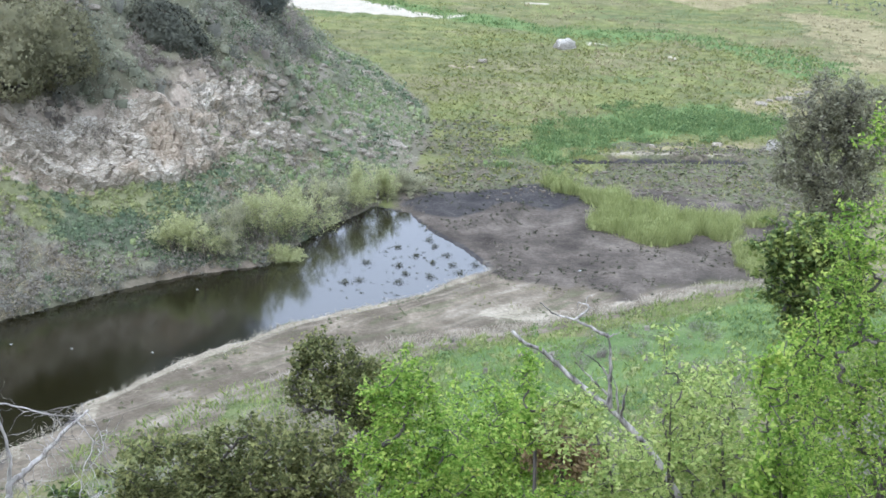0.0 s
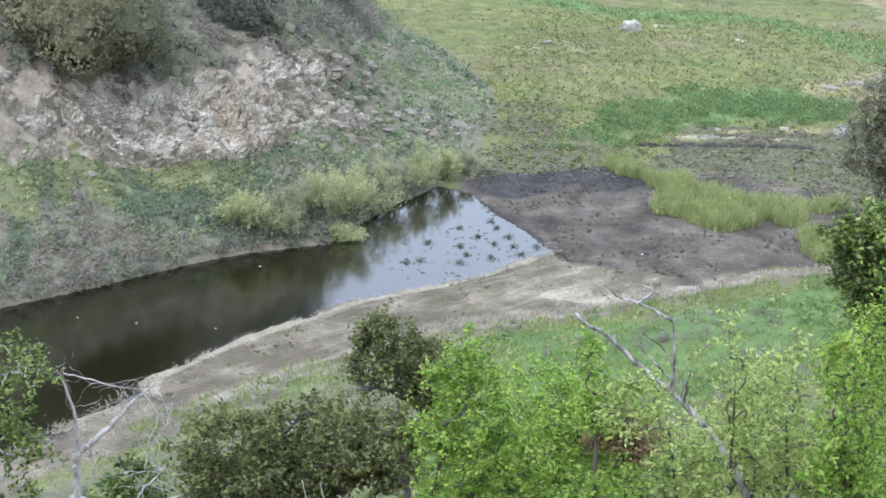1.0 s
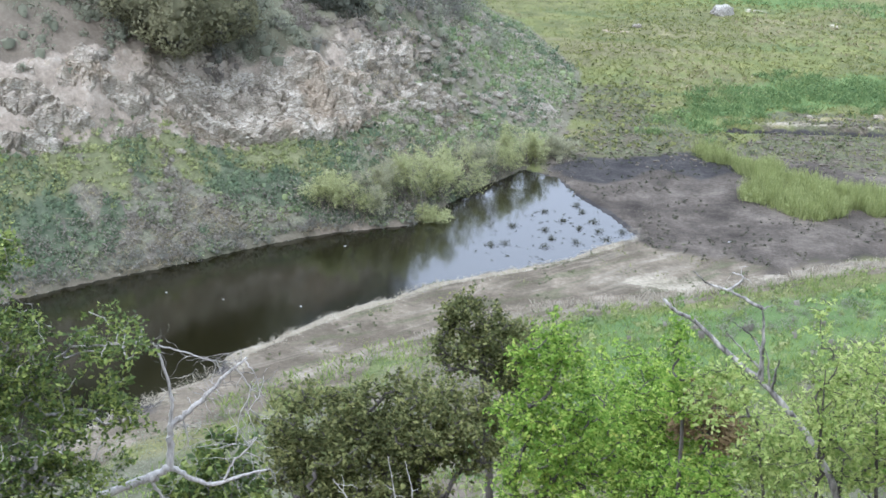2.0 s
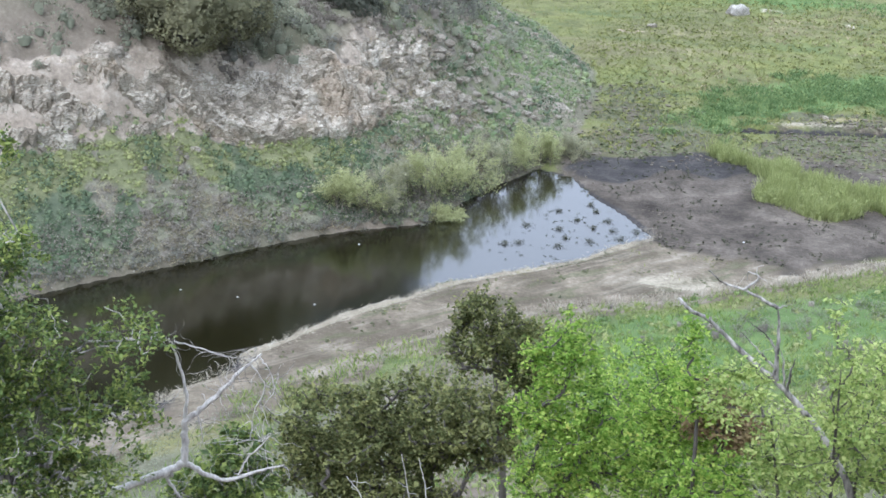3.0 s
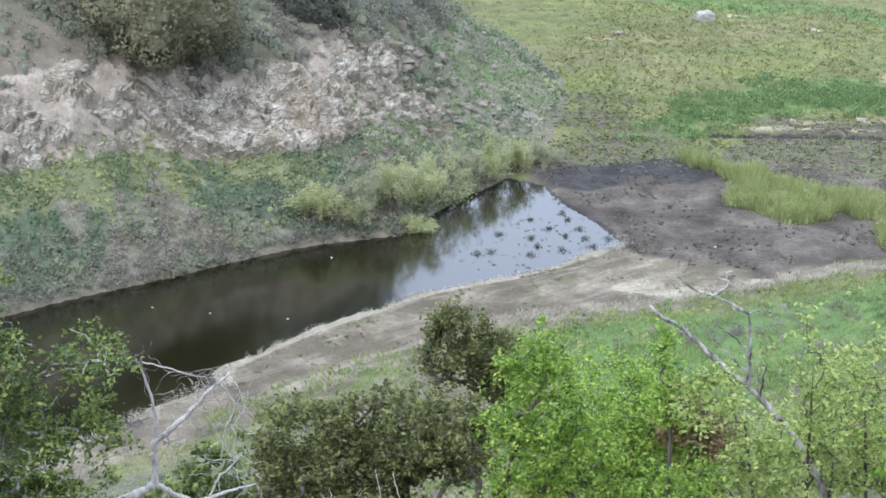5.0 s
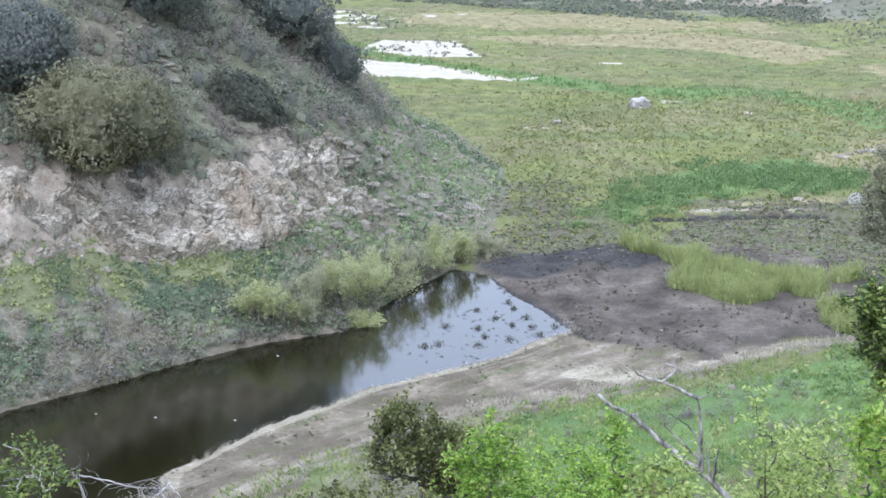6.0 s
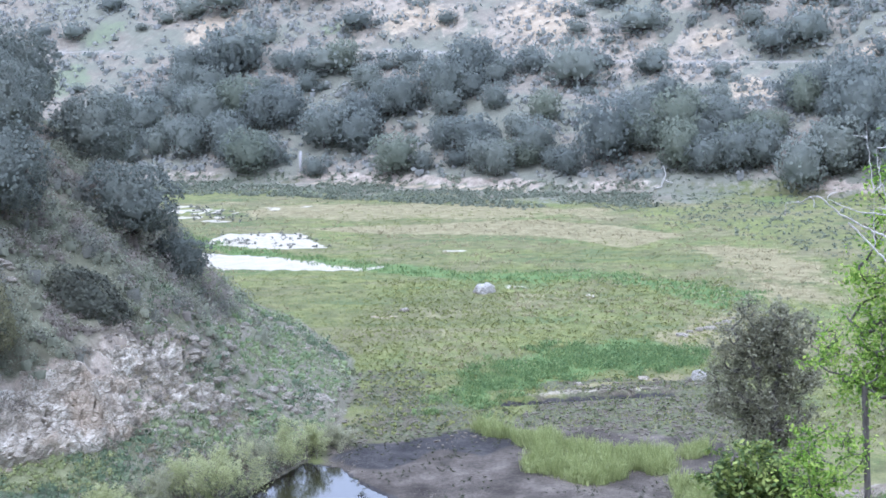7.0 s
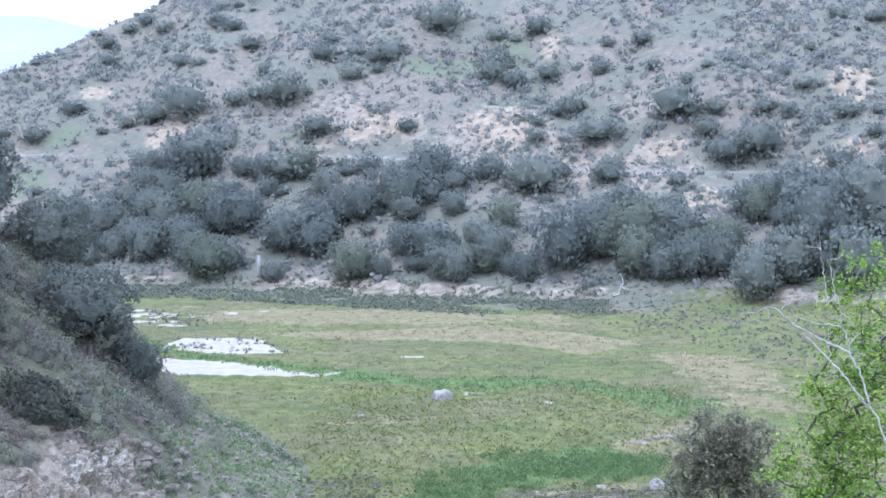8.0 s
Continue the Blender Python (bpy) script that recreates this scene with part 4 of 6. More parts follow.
def hill_plant(name, label, group, width, tall, fine, sprigs, leaf, mat, seed, spot, inner=1.0, loose=0.35):
    """A rounded tree or bush far off: a short forked trunk, a lobed dome of foliage and many loose sprays standing out of it."""
    r = np.random.default_rng(seed)
    foot = new(name)
    foot.location = at_ground(*spot, 0.3)
    v, f = cube_ball(fine)
    shift = Vector((seed * 1.37, seed * 0.71, 0))
    lobes = np.array([noise.noise(Vector(p) * 1.5 + shift) * 0.4 + noise.noise(Vector(p) * 3.6 + shift) * 0.42 + noise.noise(Vector(p) * 8 + shift) * 0.3 for p in v])
    v = v * (1 + lobes)[:, None] * (width * 0.42, width * 0.42, tall * 0.4) + (0, 0, tall * 0.5)
    v[:, 2] = np.maximum(v[:, 2], tall * 0.08)
    tops = v[r.integers(len(v), size=4)]
    paths = [([(0, 0, 0), (0.1, 0.05, tall * 0.2), (0, 0.1, tall * 0.5)], [width * 0.025, width * 0.02, width * 0.01])]
    paths += [([(0.1, 0.05, tall * 0.18), tuple(p * (0.4, 0.4, 0.6)), tuple(p * (0.85, 0.85, 0.9))], [width * 0.015, width * 0.01, width * 0.005]) for p in tops]
    part("trunk", mesh_np("trunk", *tubes(paths, 4), True), M_BARK, foot)
    way = corner_normals(v, f)
    on = f[r.integers(len(f), size=sprigs)]
    mix = r.dirichlet((1, 1, 1, 1), sprigs)[:, :, None]
    out = (way[on] * mix).sum(1)
    c = (v[on] * mix).sum(1) + out * r.uniform(-0.2, 1, (sprigs, 1)) * leaf * 2.4 + r.normal(size=out.shape) * leaf * 0.3
    v = (v - (0, 0, tall * 0.45)) * inner + (0, 0, tall * 0.45)
    lv, lf = joined((v, f), leaf_quads(r, c, leaf, 1.4, 0.0, out + r.normal(size=out.shape) * 0.5))
    whole = (lv - (0, 0, tall * 0.3)) / (width * 0.5, width * 0.5, tall * 0.6)
    whole /= np.linalg.norm(whole, axis=1, keepdims=True) + 1e-9
    part("crown", mesh_np("crown", lv, lf, True, np.concatenate([way, np.repeat(out + r.normal(size=out.shape) * loose, 4, 0)]) * 0.8 + whole * 0.4 + (0, 0, 0.2)), mat, foot)
    return tagged(foot, label, "tree" if name.endswith("tree") else "bush", group)


def plant_out(protos, spots, widths, base_width, seed):
    """Places copies of the made plants at places of the plan, turned and sized."""
    r = np.random.default_rng(seed)
    for k, ((x, y), w) in enumerate(zip(spots, widths)):
        first = protos[k % len(protos)]
        size = w / base_width * r.uniform(0.92, 1.08)
        m4 = Matrix.Translation(at_ground(x, y, 0.3)) @ Matrix.Rotation(r.uniform(0, 6.28), 4, "Z") @ Matrix.Diagonal((size, size * r.uniform(0.85, 1.15), size * r.uniform(0.8, 1.3), 1))
        copy_thing(first, m4)


FAR_OAKS = [(-63.9, 298.2, 17.2), (-45.3, 295.0, 15.5), (-35.2, 285.6, 15.0), (-27.5, 282.8, 13.5), (-36.0, 273.9, 6.0), (-2.9, 271.2, 11.8), (2.3, 260.3, 7.9),
            (-8.0, 285.1, 8.6), (-12.3, 301.7, 9.1), (23.9, 255.9, 12.3), (16.1, 254.8, 6.6), (44.4, 259.8, 8.0), (55.8, 231.4, 10.3), (62.5, 234.2, 12.6),
            (69.0, 239.5, 16.2), (78.9, 241.5, 13.2), (30.5, 265.3, 9.2), (-78, 301, 12), (-88, 309, 10), (10, 264, 9), (88, 246, 13), (72, 226, 11), (-18, 290, 9)]
FRESH_OAKS = [(-56.4, 299.8, 19.8), (-50.4, 276.7, 8.5), (-19.0, 268.6, 9.4), (30.7, 257.4, 11.2), (37.2, 256.1, 10.1), (50.0, 248.2, 8.8), (12.5, 274.8, 7.1)]
HILL_BUSHES = [(3.9, 297.5, 11.6), (11.0, 298.8, 7.8), (36.5, 291.8, 10.2), (19.6, 291.8, 11.4), (-42.9, 350.5, 12.2), (-32.8, 380.3, 5.0), (-25.3, 358.5, 6.2),
               (-32.4, 334.6, 8.7), (-79.0, 357.0, 9.5), (-69.1, 353.5, 12.5), (-61.3, 323.3, 15.6), (-35.8, 313.0, 9.5), (-0.7, 381.5, 11.6), (12.9, 351.1, 9.1),
               (18.7, 347.8, 6.0), (28.0, 348.6, 6.1), (31.7, 327.5, 7.1), (36.9, 311.0, 9.5), (54.3, 311.4, 10.9), (60.8, 303.6, 6.7), (71.2, 292.6, 10.4),
               (63.5, 294.4, 9.1), (84.2, 277.1, 7.5), (26.1, 368.7, 8.0), (-14.8, 365.9, 7.9), (-9.3, 332.6, 5.7), (-18.2, 313.0, 6.8), (-55.6, 335.6, 5.9),
               (-103.0, 365.9, 8.2), (-111.1, 355.8, 6.4)]
oaks = [hill_plant("oak_tree", "dark rounded oak at the foot of the far hill", "oaks on the far hill", 12, 10.5, 5, 1250, 0.5, M_HAZY_BUSH, 400 + k, FAR_OAKS[k][:2], 0.7, 0.55) for k in range(4)]
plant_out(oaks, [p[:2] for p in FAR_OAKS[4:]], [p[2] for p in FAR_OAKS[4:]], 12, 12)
fresh = [hill_plant("oak_tree", "greener full oak at the foot of the far hill", "oaks on the far hill", 11, 10.5, 5, 1250, 0.5, M_HAZY_GREEN, 410 + k, FRESH_OAKS[k][:2], 0.7, 0.55) for k in range(2)]
woods = random_xy(rng, 3000, -115, 110, 225, 330)
wd = up_hill(woods[:, 0], woods[:, 1])
reach = np.interp(woods[:, 0] / woods[:, 1], [-0.3, -0.25, -0.1, -0.06, -0.02, 0.03, 0.1, 0.34], [18, 45, 43, 24, 38, 26, 30, 38])
off_bluff = np.min([np.hypot((woods[:, 0] - x) / a, (woods[:, 1] - y) / b) for x, y, a, b in BLUFFS], 0) > 1.2
woods = woods[(wd > 5) & (wd < reach) & off_bluff & (value_noise(woods[:, 0], woods[:, 1], 0.05, 111, 2) > 0.4)]
apart = []
for w in woods:
    if all(math.hypot(*(w - a)) > 4.6 for a in apart):
        apart.append(w)
woods = np.array(apart[:105])
plant_out(oaks[:3] + fresh[:1] + oaks[1:], woods, rng.uniform(0, 1, len(woods)) ** 1.3 * 7 + 4.5, 12, 18)
plant_out(fresh, [p[:2] for p in FRESH_OAKS[2:]], [p[2] for p in FRESH_OAKS[2:]], 11, 13)
shrubs = [hill_plant("bush", "dark rounded chaparral bush on the hillside", "bushes on the far hill", 9, 5.4, 4, 440, 0.47, M_HAZY_BUSH, 420 + k, HILL_BUSHES[k][:2], 0.7, 0.55) for k in range(3)]
plant_out(shrubs, [p[:2] for p in HILL_BUSHES[3:]], [p[2] * 1.2 for p in HILL_BUSHES[3:]], 9, 14)
more = random_xy(rng, 1600, -150, 130, 275, 470)
more = more[(inside(HILL, more[:, 0], more[:, 1]) > 12) & (value_noise(more[:, 0], more[:, 1], 0.03, 91, 3) > 0.46)][:262]
plant_out(shrubs, more, rng.uniform(0, 1, len(more)) ** 1.6 * 5.5 + 2.2, 9, 15)

spots = random_xy(rng, 90000, -170, 140, 240, 455)
s = up_hill(spots[:, 0], spots[:, 1])
keep = (s > 3) & ~((s > 50.6) & (s < 56.5)) & (rng.uniform(size=len(s)) < 0.3 + 1.8 * (value_noise(spots[:, 0], spots[:, 1], 0.05, 92, 3) - 0.35))
spots = spots[keep][:26000]
half = rng.uniform(size=len(spots)) < 0.62

taller = spots[(value_noise(spots[:, 0], spots[:, 1], 0.07, 187, 2) > 0.4)][:3600]
stuff("hill_bushes", mounds_at(rng, taller[:2800], 0.7, 2.8, 0.8, CLOD, 13, 0.46, 0.5), M_HAZY_BUSH, "scattered dark bushes among the far hill's scrub", "scrub")
stuff("sage_scrub", mounds_at(rng, spots[half][:7600], 0.3, 1.4, 0.95, CLOD, 5, 0.4), M_HAZY_SAGE, "grey-green sage scrub covering the far hillside", "scrub")
stuff("dark_scrub", mounds_at(rng, spots[~half][:5600], 0.4, 2.0, 0.9, CLOD, 7, 0.48), M_HAZY_SHRUB, "dark chaparral scrub covering the far hillside", "scrub")


def post(name, label, x, y, tall, thick, category, arm=0.0):
    base = at_ground(x, y, 0.3)
    foot = new(name)
    foot.location = base
    v, f = tubes([([(0, 0, 0), (0.02, 0, tall * 0.5), (0.03, 0, tall), (0.03, 0, tall + 0.02)], [thick, thick * 0.9, thick * 0.8, 0.01])], 8)
    part("shaft", mesh_np("shaft", v, f, True), M_POLE, foot)
    if arm:
        v, f = tubes([([(-arm, 0, tall - 0.8), (0, 0, tall - 0.78), (arm, 0, tall - 0.8)], [0.07, 0.08, 0.07])], 6)
        part("crossarm", mesh_np("crossarm", v, f), M_POLE, foot)
    return tagged(foot, label, category)


post("utility_pole", "thin pale wooden utility pole beside the hillside road", 65.3, 292.4, 7.5, 0.16, "pole", 0.7)
post("stump", "bleached bare tree trunk at the hill's foot", -39.1, 275.6, 4.6, 0.4, "dead tree")
dead_wood("dead_log", "pale fallen dead branch on the far bank", [[(32.8, 243.4, 2.6), (33.6, 243.2, 4.6), (33.0, 243.2, 6.2)], [(33.2, 243.4, 3.6), (34.6, 243, 3.0)],
          [(32.8, 243.4, 2.2), (31.2, 242.8, 1.9)]], 0.25, 6, 321, M_DEAD, (32.8, 243.6), "dead tree", 1.6, 0.05)

# ---- the spur over the pond ----
SPUR_OAKS = [(-34.8, 91.4, 8), (-28.5, 103.8, 7.6), (-33.5, 111, 9.5), (-25.1, 106.1, 5.0), (-37, 99, 7), (-42, 118, 9), (-47, 112, 9), (-44, 101, 8), (-52, 108, 9), (-39, 106, 7)]
spur_oaks = [hill_plant("oak_tree", "dark rounded oak on the spur's crest", "oaks on the spur", 8, 7.0, 8, 7500, 0.17, M_SPUR_OAK, 430 + k, SPUR_OAKS[k][:2], 0.62, 0.55) for k in range(3)]
plant_out(spur_oaks, [p[:2] for p in SPUR_OAKS[3:]], [p[2] for p in SPUR_OAKS[3:]], 8, 16)
wind_bush = hill_plant("bush", "dense bronze-green wind-shaped bush on the spur", "", 4.3, 3.4, 8, 7500, 0.11, M_BRONZE, 440, (-27.9, 89.2), 0.66, 0.4)
wind_bush.scale, wind_bush.rotation_euler = (1.5, 1.1, 1.25), (0, radians(40), radians(-10))
wind_bush.location = (-29.3, 89.5, 10.3)
hill_plant("oak_tree", "broad olive oak overhanging the pale cliff", "", 10.4, 7.2, 11, 13000, 0.16, M_OLIVE, 441, (-34.4, 77.9), 0.74, 0.35)
hill_plant("oak_tree", "dark green oak beside the olive oak on the spur", "", 7.4, 6.4, 9, 8500, 0.16, M_SPUR_OAK, 442, (-40.0, 79.3), 0.66, 0.5)
hill_plant("oak_tree", "dark oak above the pale cliff", "", 6.0, 4.0, 9, 4200, 0.18, M_DUSK, 443, (-44.5, 78.5), 0.66, 0.5)

spots = random_xy(rng, 24000, -62, -11, 60, 135)
s = inside(SPUR, spots[:, 0], spots[:, 1])
lumpy = value_noise(spots[:, 0], spots[:, 1], 0.2, 94, 3)
crag = (s < 11) & (spots[:, 1] > 76) & (spots[:, 1] < 94) & (spots[:, 0] < -21)
beyond = (s > 6.5) & (lumpy > 0.44) & (spots[:, 1] > 95) & (spots[:, 0] < -14)


def clear_of_bush(p):
    return np.hypot(p[:, 0] + 27.3, (p[:, 1] - 87.2) * 0.8) > 3.0


open_slope = ((s > 10.3) | beyond) & ~crag & clear_of_bush(spots)
stuff("spur_scrub", mounds_at(rng, spots[open_slope & (lumpy > 0.4)][:1200], 0.3, 1.4, 0.8, CLOD, 42, 0.12, 0.45), M_SAGE, "grey sage scrub on the spur's slope", "scrub")
stuff("dark_spur_scrub", mounds_at(rng, spots[open_slope & (lumpy < 0.45)][:420], 0.4, 1.6, 0.8, CLOD, 60, 0.12, 0.45), M_DUSK, "dark scrub on the spur's slope", "scrub")
# the thicket over the cliff's top, in three mingled kinds
thick = random_xy(rng, 5200, -42, -17, 75, 118)
ts = inside(SPUR, thick[:, 0], thick[:, 1])
top = np.interp(thick[:, 1], [75, 78, 84, 90, 96, 118], [9.6, 9.8, 10.1, 9.8, 10.2, 10.5])
thick = thick[(ts > top) & (ts < 24) & (clear_of_bush(thick))]
sort = value_noise(thick[:, 0], thick[:, 1], 0.33, 191, 2) + rng.normal(size=len(thick)) * 0.06
stuff("grey_green_scrub", mounds_at(rng, thick[sort > 0.52][:400], 0.35, 1.5, 0.8, CLOD, 80, 0.1, 0.45), M_SAGE, "grey-green sage scrub crowding the slope above the cliff", "scrub")
stuff("purple_scrub", mounds_at(rng, thick[sort < 0.46][:300], 0.35, 1.4, 0.8, CLOD, 80, 0.1, 0.45), M_PURPLE, "grey-purple leafless scrub crowding the slope above the cliff", "scrub")
stuff("dusky_scrub", mounds_at(rng, thick[(sort > 0.46) & (sort < 0.52)][:150], 0.6, 2.1, 0.7, CLOD, 130, 0.1, 0.5), M_DUSK, "dark scrub between the sage above the cliff", "scrub")
bare = random_xy(rng, 420, -31, -23, 82, 92)
bare = bare[~clear_of_bush(bare) & (inside(SPUR, bare[:, 0], bare[:, 1]) > 9.9)]
stuff("low_scrub", mounds_at(rng, bare[:110], 0.2, 0.6, 0.9, CLOD, 50, 0.08, 0.45), M_PURPLE, "low grey-brown brush below the bronze bush", "scrub")
ledge = random_xy(rng, 900, -33, -21, 75, 92)
ls = inside(SPUR, ledge[:, 0], ledge[:, 1])
ledge = ledge[(ls > 8.9) & (ls < 10.2) & (value_noise(ledge[:, 0], ledge[:, 1], 0.5, 193, 2) > 0.56)]
stuff("ledge_scrub", mounds_at(rng, ledge[:60], 0.5, 1.1, 0.8, CLOD, 80, 0.09, 0.45), M_PURPLE, "dark grey brush growing on the cliff's ledges", "scrub")
nose_side = (s > 0.4) & (s < 14) & (spots[:, 0] > -26) & ((spots[:, 1] > 90) | (s < 7))
nose = spots[nose_side]
stuff("nose_straw", blades(rng, spots[nose_side & (lumpy < 0.56)][:1500], 0.12, 0.4, 9, 0.03, 0.7, 0.3), M_STRAW_PALE, "pale dry grass on the spur's nose", "dry grass")
sort = value_noise(nose[:, 0] * 0.7 + nose[:, 1] * 0.5, nose[:, 1] - nose[:, 0] * 0.4, 0.22, 93, 3)
stuff("nose_herbs", mounds_at(rng, nose[(sort > 0.38) & (sort < 0.54)][:850], 0.12, 0.5, 0.95, CLOD, 12, 0.09, 0.7), M_BANK, "green herbs on the spur's nose", "herbs")
stuff("fresh_herbs", mounds_at(rng, nose[sort > 0.54][:850], 0.15, 0.6, 0.95, CLOD, 14, 0.09, 0.7), M_FRESH, "fresh green herbs in patches on the spur's nose", "herbs")
stuff("nose_brush", mounds_at(rng, nose[sort < 0.4][:260], 0.25, 0.95, 0.85, CLOD, 40, 0.09, 0.45), M_BANK_DARK, "dark green brush on the spur's nose", "brush")
bank = random_xy(rng, 26000, -58, -14, 36, 95)
s = inside(SPUR, bank[:, 0], bank[:, 1])
low_down = (s > -0.1) & (s < 8.8 - 1.6 * smooth(73.5, 76.5, bank[:, 1]) + 3 * smooth(84, 88, bank[:, 1]))
bank, s = bank[low_down], s[low_down]
dark, spring = bank_kind(bank[:, 0], bank[:, 1], s)
patchy = rng.uniform(0.15, 0.85, len(bank))
stuff("dark_herbs", mounds_at(rng, bank[dark > patchy][:2500], 0.15, 0.5, 0.9, CLOD, 16, 0.075, 0.5), M_BANK_DARK, "dark green herbs low on the pond's far bank", "herbs")
stuff("spring_herbs", mounds_at(rng, bank[spring > patchy][:1800], 0.12, 0.4, 1.0, CLOD, 16, 0.075, 0.5), M_SPRING, "yellow-green herbs on the pond's far bank", "herbs")
plain = bank[(dark < patchy) & (spring < patchy)]
clumped = value_noise(plain[:, 0], plain[:, 1], 0.5, 163, 2)
stuff("bank_herbs", mounds_at(rng, plain[clumped > 0.55][:1500], 0.12, 0.45, 0.9, CLOD, 20, 0.07, 0.5), M_BANK, "grey-green herbs on the pond's far bank", "herbs")
stuff("bank_brush", mounds_at(rng, plain[(clumped > 0.4) & (clumped < 0.55)][:1900], 0.12, 0.5, 0.9, CLOD, 22, 0.07, 0.5), M_BRUSH, "grey-brown dry brush on the pond's far bank", "brush")
stuff("bank_straw", blades(rng, plain[clumped < 0.52][:1700], 0.1, 0.4, 10, 0.024, 0.9, 0.3), M_DRY, "pale dry grass on the pond's far bank", "dry grass")

rim = bank[(inside(SPUR, bank[:, 0], bank[:, 1]) > -0.5) & (inside(SPUR, bank[:, 0], bank[:, 1]) < 3.6)][:1900]
stuff("shore_scrub", mounds_at(rng, bank[(inside(SPUR, bank[:, 0], bank[:, 1]) < 0.9)][:800], 0.15, 0.6, 0.7, CLOD, 26, 0.07, 0.4), M_DUSK, "dark low brush overhanging the pond's far shore", "brush")
stuff("shore_brush", scatter_leaves(rng, rim, 0.2, 0.6, 16, 0.09, 0.9), M_BRUSH, "grey-brown brush overhanging the pond's far shore", "brush")

# rocks of the cliff
def rock_mesh(seed, flat=0.6, points=22):
    r = np.random.default_rng(seed)
    bm = bmesh.new()
    for p in r.uniform(-1, 1, (points, 3)):
        bm.verts.new(Vector(p).normalized() * (0.75 + 0.35 * abs(p[0])))
    shell = bmesh.ops.convex_hull(bm, input=bm.verts)
    bmesh.ops.delete(bm, geom=[g for g in shell["geom_interior"] if isinstance(g, bmesh.types.BMVert)], context="VERTS")
    if points > 15:
        bmesh.ops.bevel(bm, geom=bm.edges[:], offset=0.05, segments=1, affect="EDGES")
    bmesh.ops.triangulate(bm, faces=bm.faces[:])
    for v in bm.verts:
        v.co *= 1 + 0.1 * noise.noise(v.co * 2.3 + Vector((seed, 0, 0)))
        v.co.z *= flat
    me = bpy.data.meshes.new("rock")
    bm.to_mesh(me)
    bm.free()
    return me


def cells(u, v, size, seed):
    """Broken-block pattern: the nearest block's own number, the way from its middle, and the gap to the next block."""
    a, b = u / size, v / size
    ia, ib = np.floor(a), np.floor(b)
    near, second = np.full(u.shape, 9.0), np.full(u.shape, 9.0)
    own, da, db = np.zeros(u.shape), np.zeros(u.shape), np.zeros(u.shape)
    for oa in (-1, 0, 1):
        for ob in (-1, 0, 1):
            ca, cb = ia + oa, ib + ob
            xa, xb = ca + lattice(ca, cb, seed), cb + lattice(ca, cb, seed + 1)
            d = np.hypot(a - xa, b - xb)
            closer = d < near
            second = np.where(closer, near, np.minimum(second, d))
            own = np.where(closer, lattice(ca, cb, seed + 2), own)
            da, db = np.where(closer, a - xa, da), np.where(closer, b - xb, db)
            near = np.where(closer, d, near)
    return own, da, db, second - near


def cliff_face():
    """A sheet of broken rock along the spur, over the bank: blocks stand out, and sink under the soil between."""
    line = np.array(SPUR[1:11], float)
    run = np.concatenate([[0], np.cumsum(np.hypot(*np.diff(line, axis=0).T))])
    t = np.arange(6, run[-1], 0.13)
    px, py = np.interp(t, run, line[:, 0]), np.interp(t, run, line[:, 1])
    for _ in range(60):
        px[1:-1], py[1:-1] = (px[:-2] + 2 * px[1:-1] + px[2:]) / 4, (py[:-2] + 2 * py[1:-1] + py[2:]) / 4
    tx, ty = np.gradient(px), np.gradient(py)
    size = np.hypot(tx, ty)
    nx, ny = -ty / size, tx / size
    for _ in range(400):
        nx[1:-1], ny[1:-1] = (nx[:-2] + 2 * nx[1:-1] + nx[2:]) / 4, (ny[:-2] + 2 * ny[1:-1] + ny[2:]) / 4
    size = np.hypot(nx, ny)
    nx, ny = nx / size, ny / size
    deep = np.arange(5.4, 13.0, 0.11)
    x, y = px[:, None] + nx[:, None] * deep, py[:, None] + ny[:, None] * deep
    z = ground(x, y)
    u = t[:, None] + 0 * deep
    v = z + 0.35 * u * 0.5
    uu = u + 0.9 * (value_noise(u, v, 0.8, 121, 3) - 0.5)
    vv = (v + 0.9 * (value_noise(u + 40, v, 0.8, 123, 3) - 0.5)) * (1.7 + 0.9 * smooth(74, 78, y))
    out = 0
    for scale, amp, seed in ((2.8, 0.9, 130), (1.15, 0.4, 140), (0.5, 0.1, 150)):
        own, da, db, gap = cells(uu, vv, scale, seed)
        out = out + amp * (own - 0.5 + 0.9 * (own - 0.5) * da + 0.55 * db) - amp * 0.5 * smooth(0.14, 0.0, gap)
    inside_s = inside(SPUR, x, y)
    patch = value_noise(x, y, 0.16, 155, 3)
    bare = smooth(0.36, 0.5, patch + 0.06 + 0.9 * smooth(74.5, 77, y)) * smooth(-0.6, 1.6, inside_s - 7.0 + 1.4 * smooth(75, 79, y)) * smooth(12.4, 9.8, inside_s + 1.0 * smooth(74, 77, y)) * smooth(97, 91, y)
    slab = smooth(74.5, 76.5, y) * smooth(86, 83, y) * smooth(6.0, 7.2, inside_s) * smooth(10.6, 9.4, inside_s)
    out = out * (1 - 0.35 * slab) + 0.55 * bare + 0.6 * slab - 0.3 - 0.6 * (1 - bare)
    x, y, z = x - nx[:, None] * out * 0.75, y - ny[:, None] * out * 0.75, z + out * 0.6
    n, m2 = x.shape
    ids = np.arange(n * m2).reshape(n, m2)
    return np.stack([x, y, z], -1).reshape(-1, 3), np.stack([ids[:-1, :-1], ids[1:, :-1], ids[1:, 1:], ids[:-1, 1:]], -1).reshape(-1, 4)


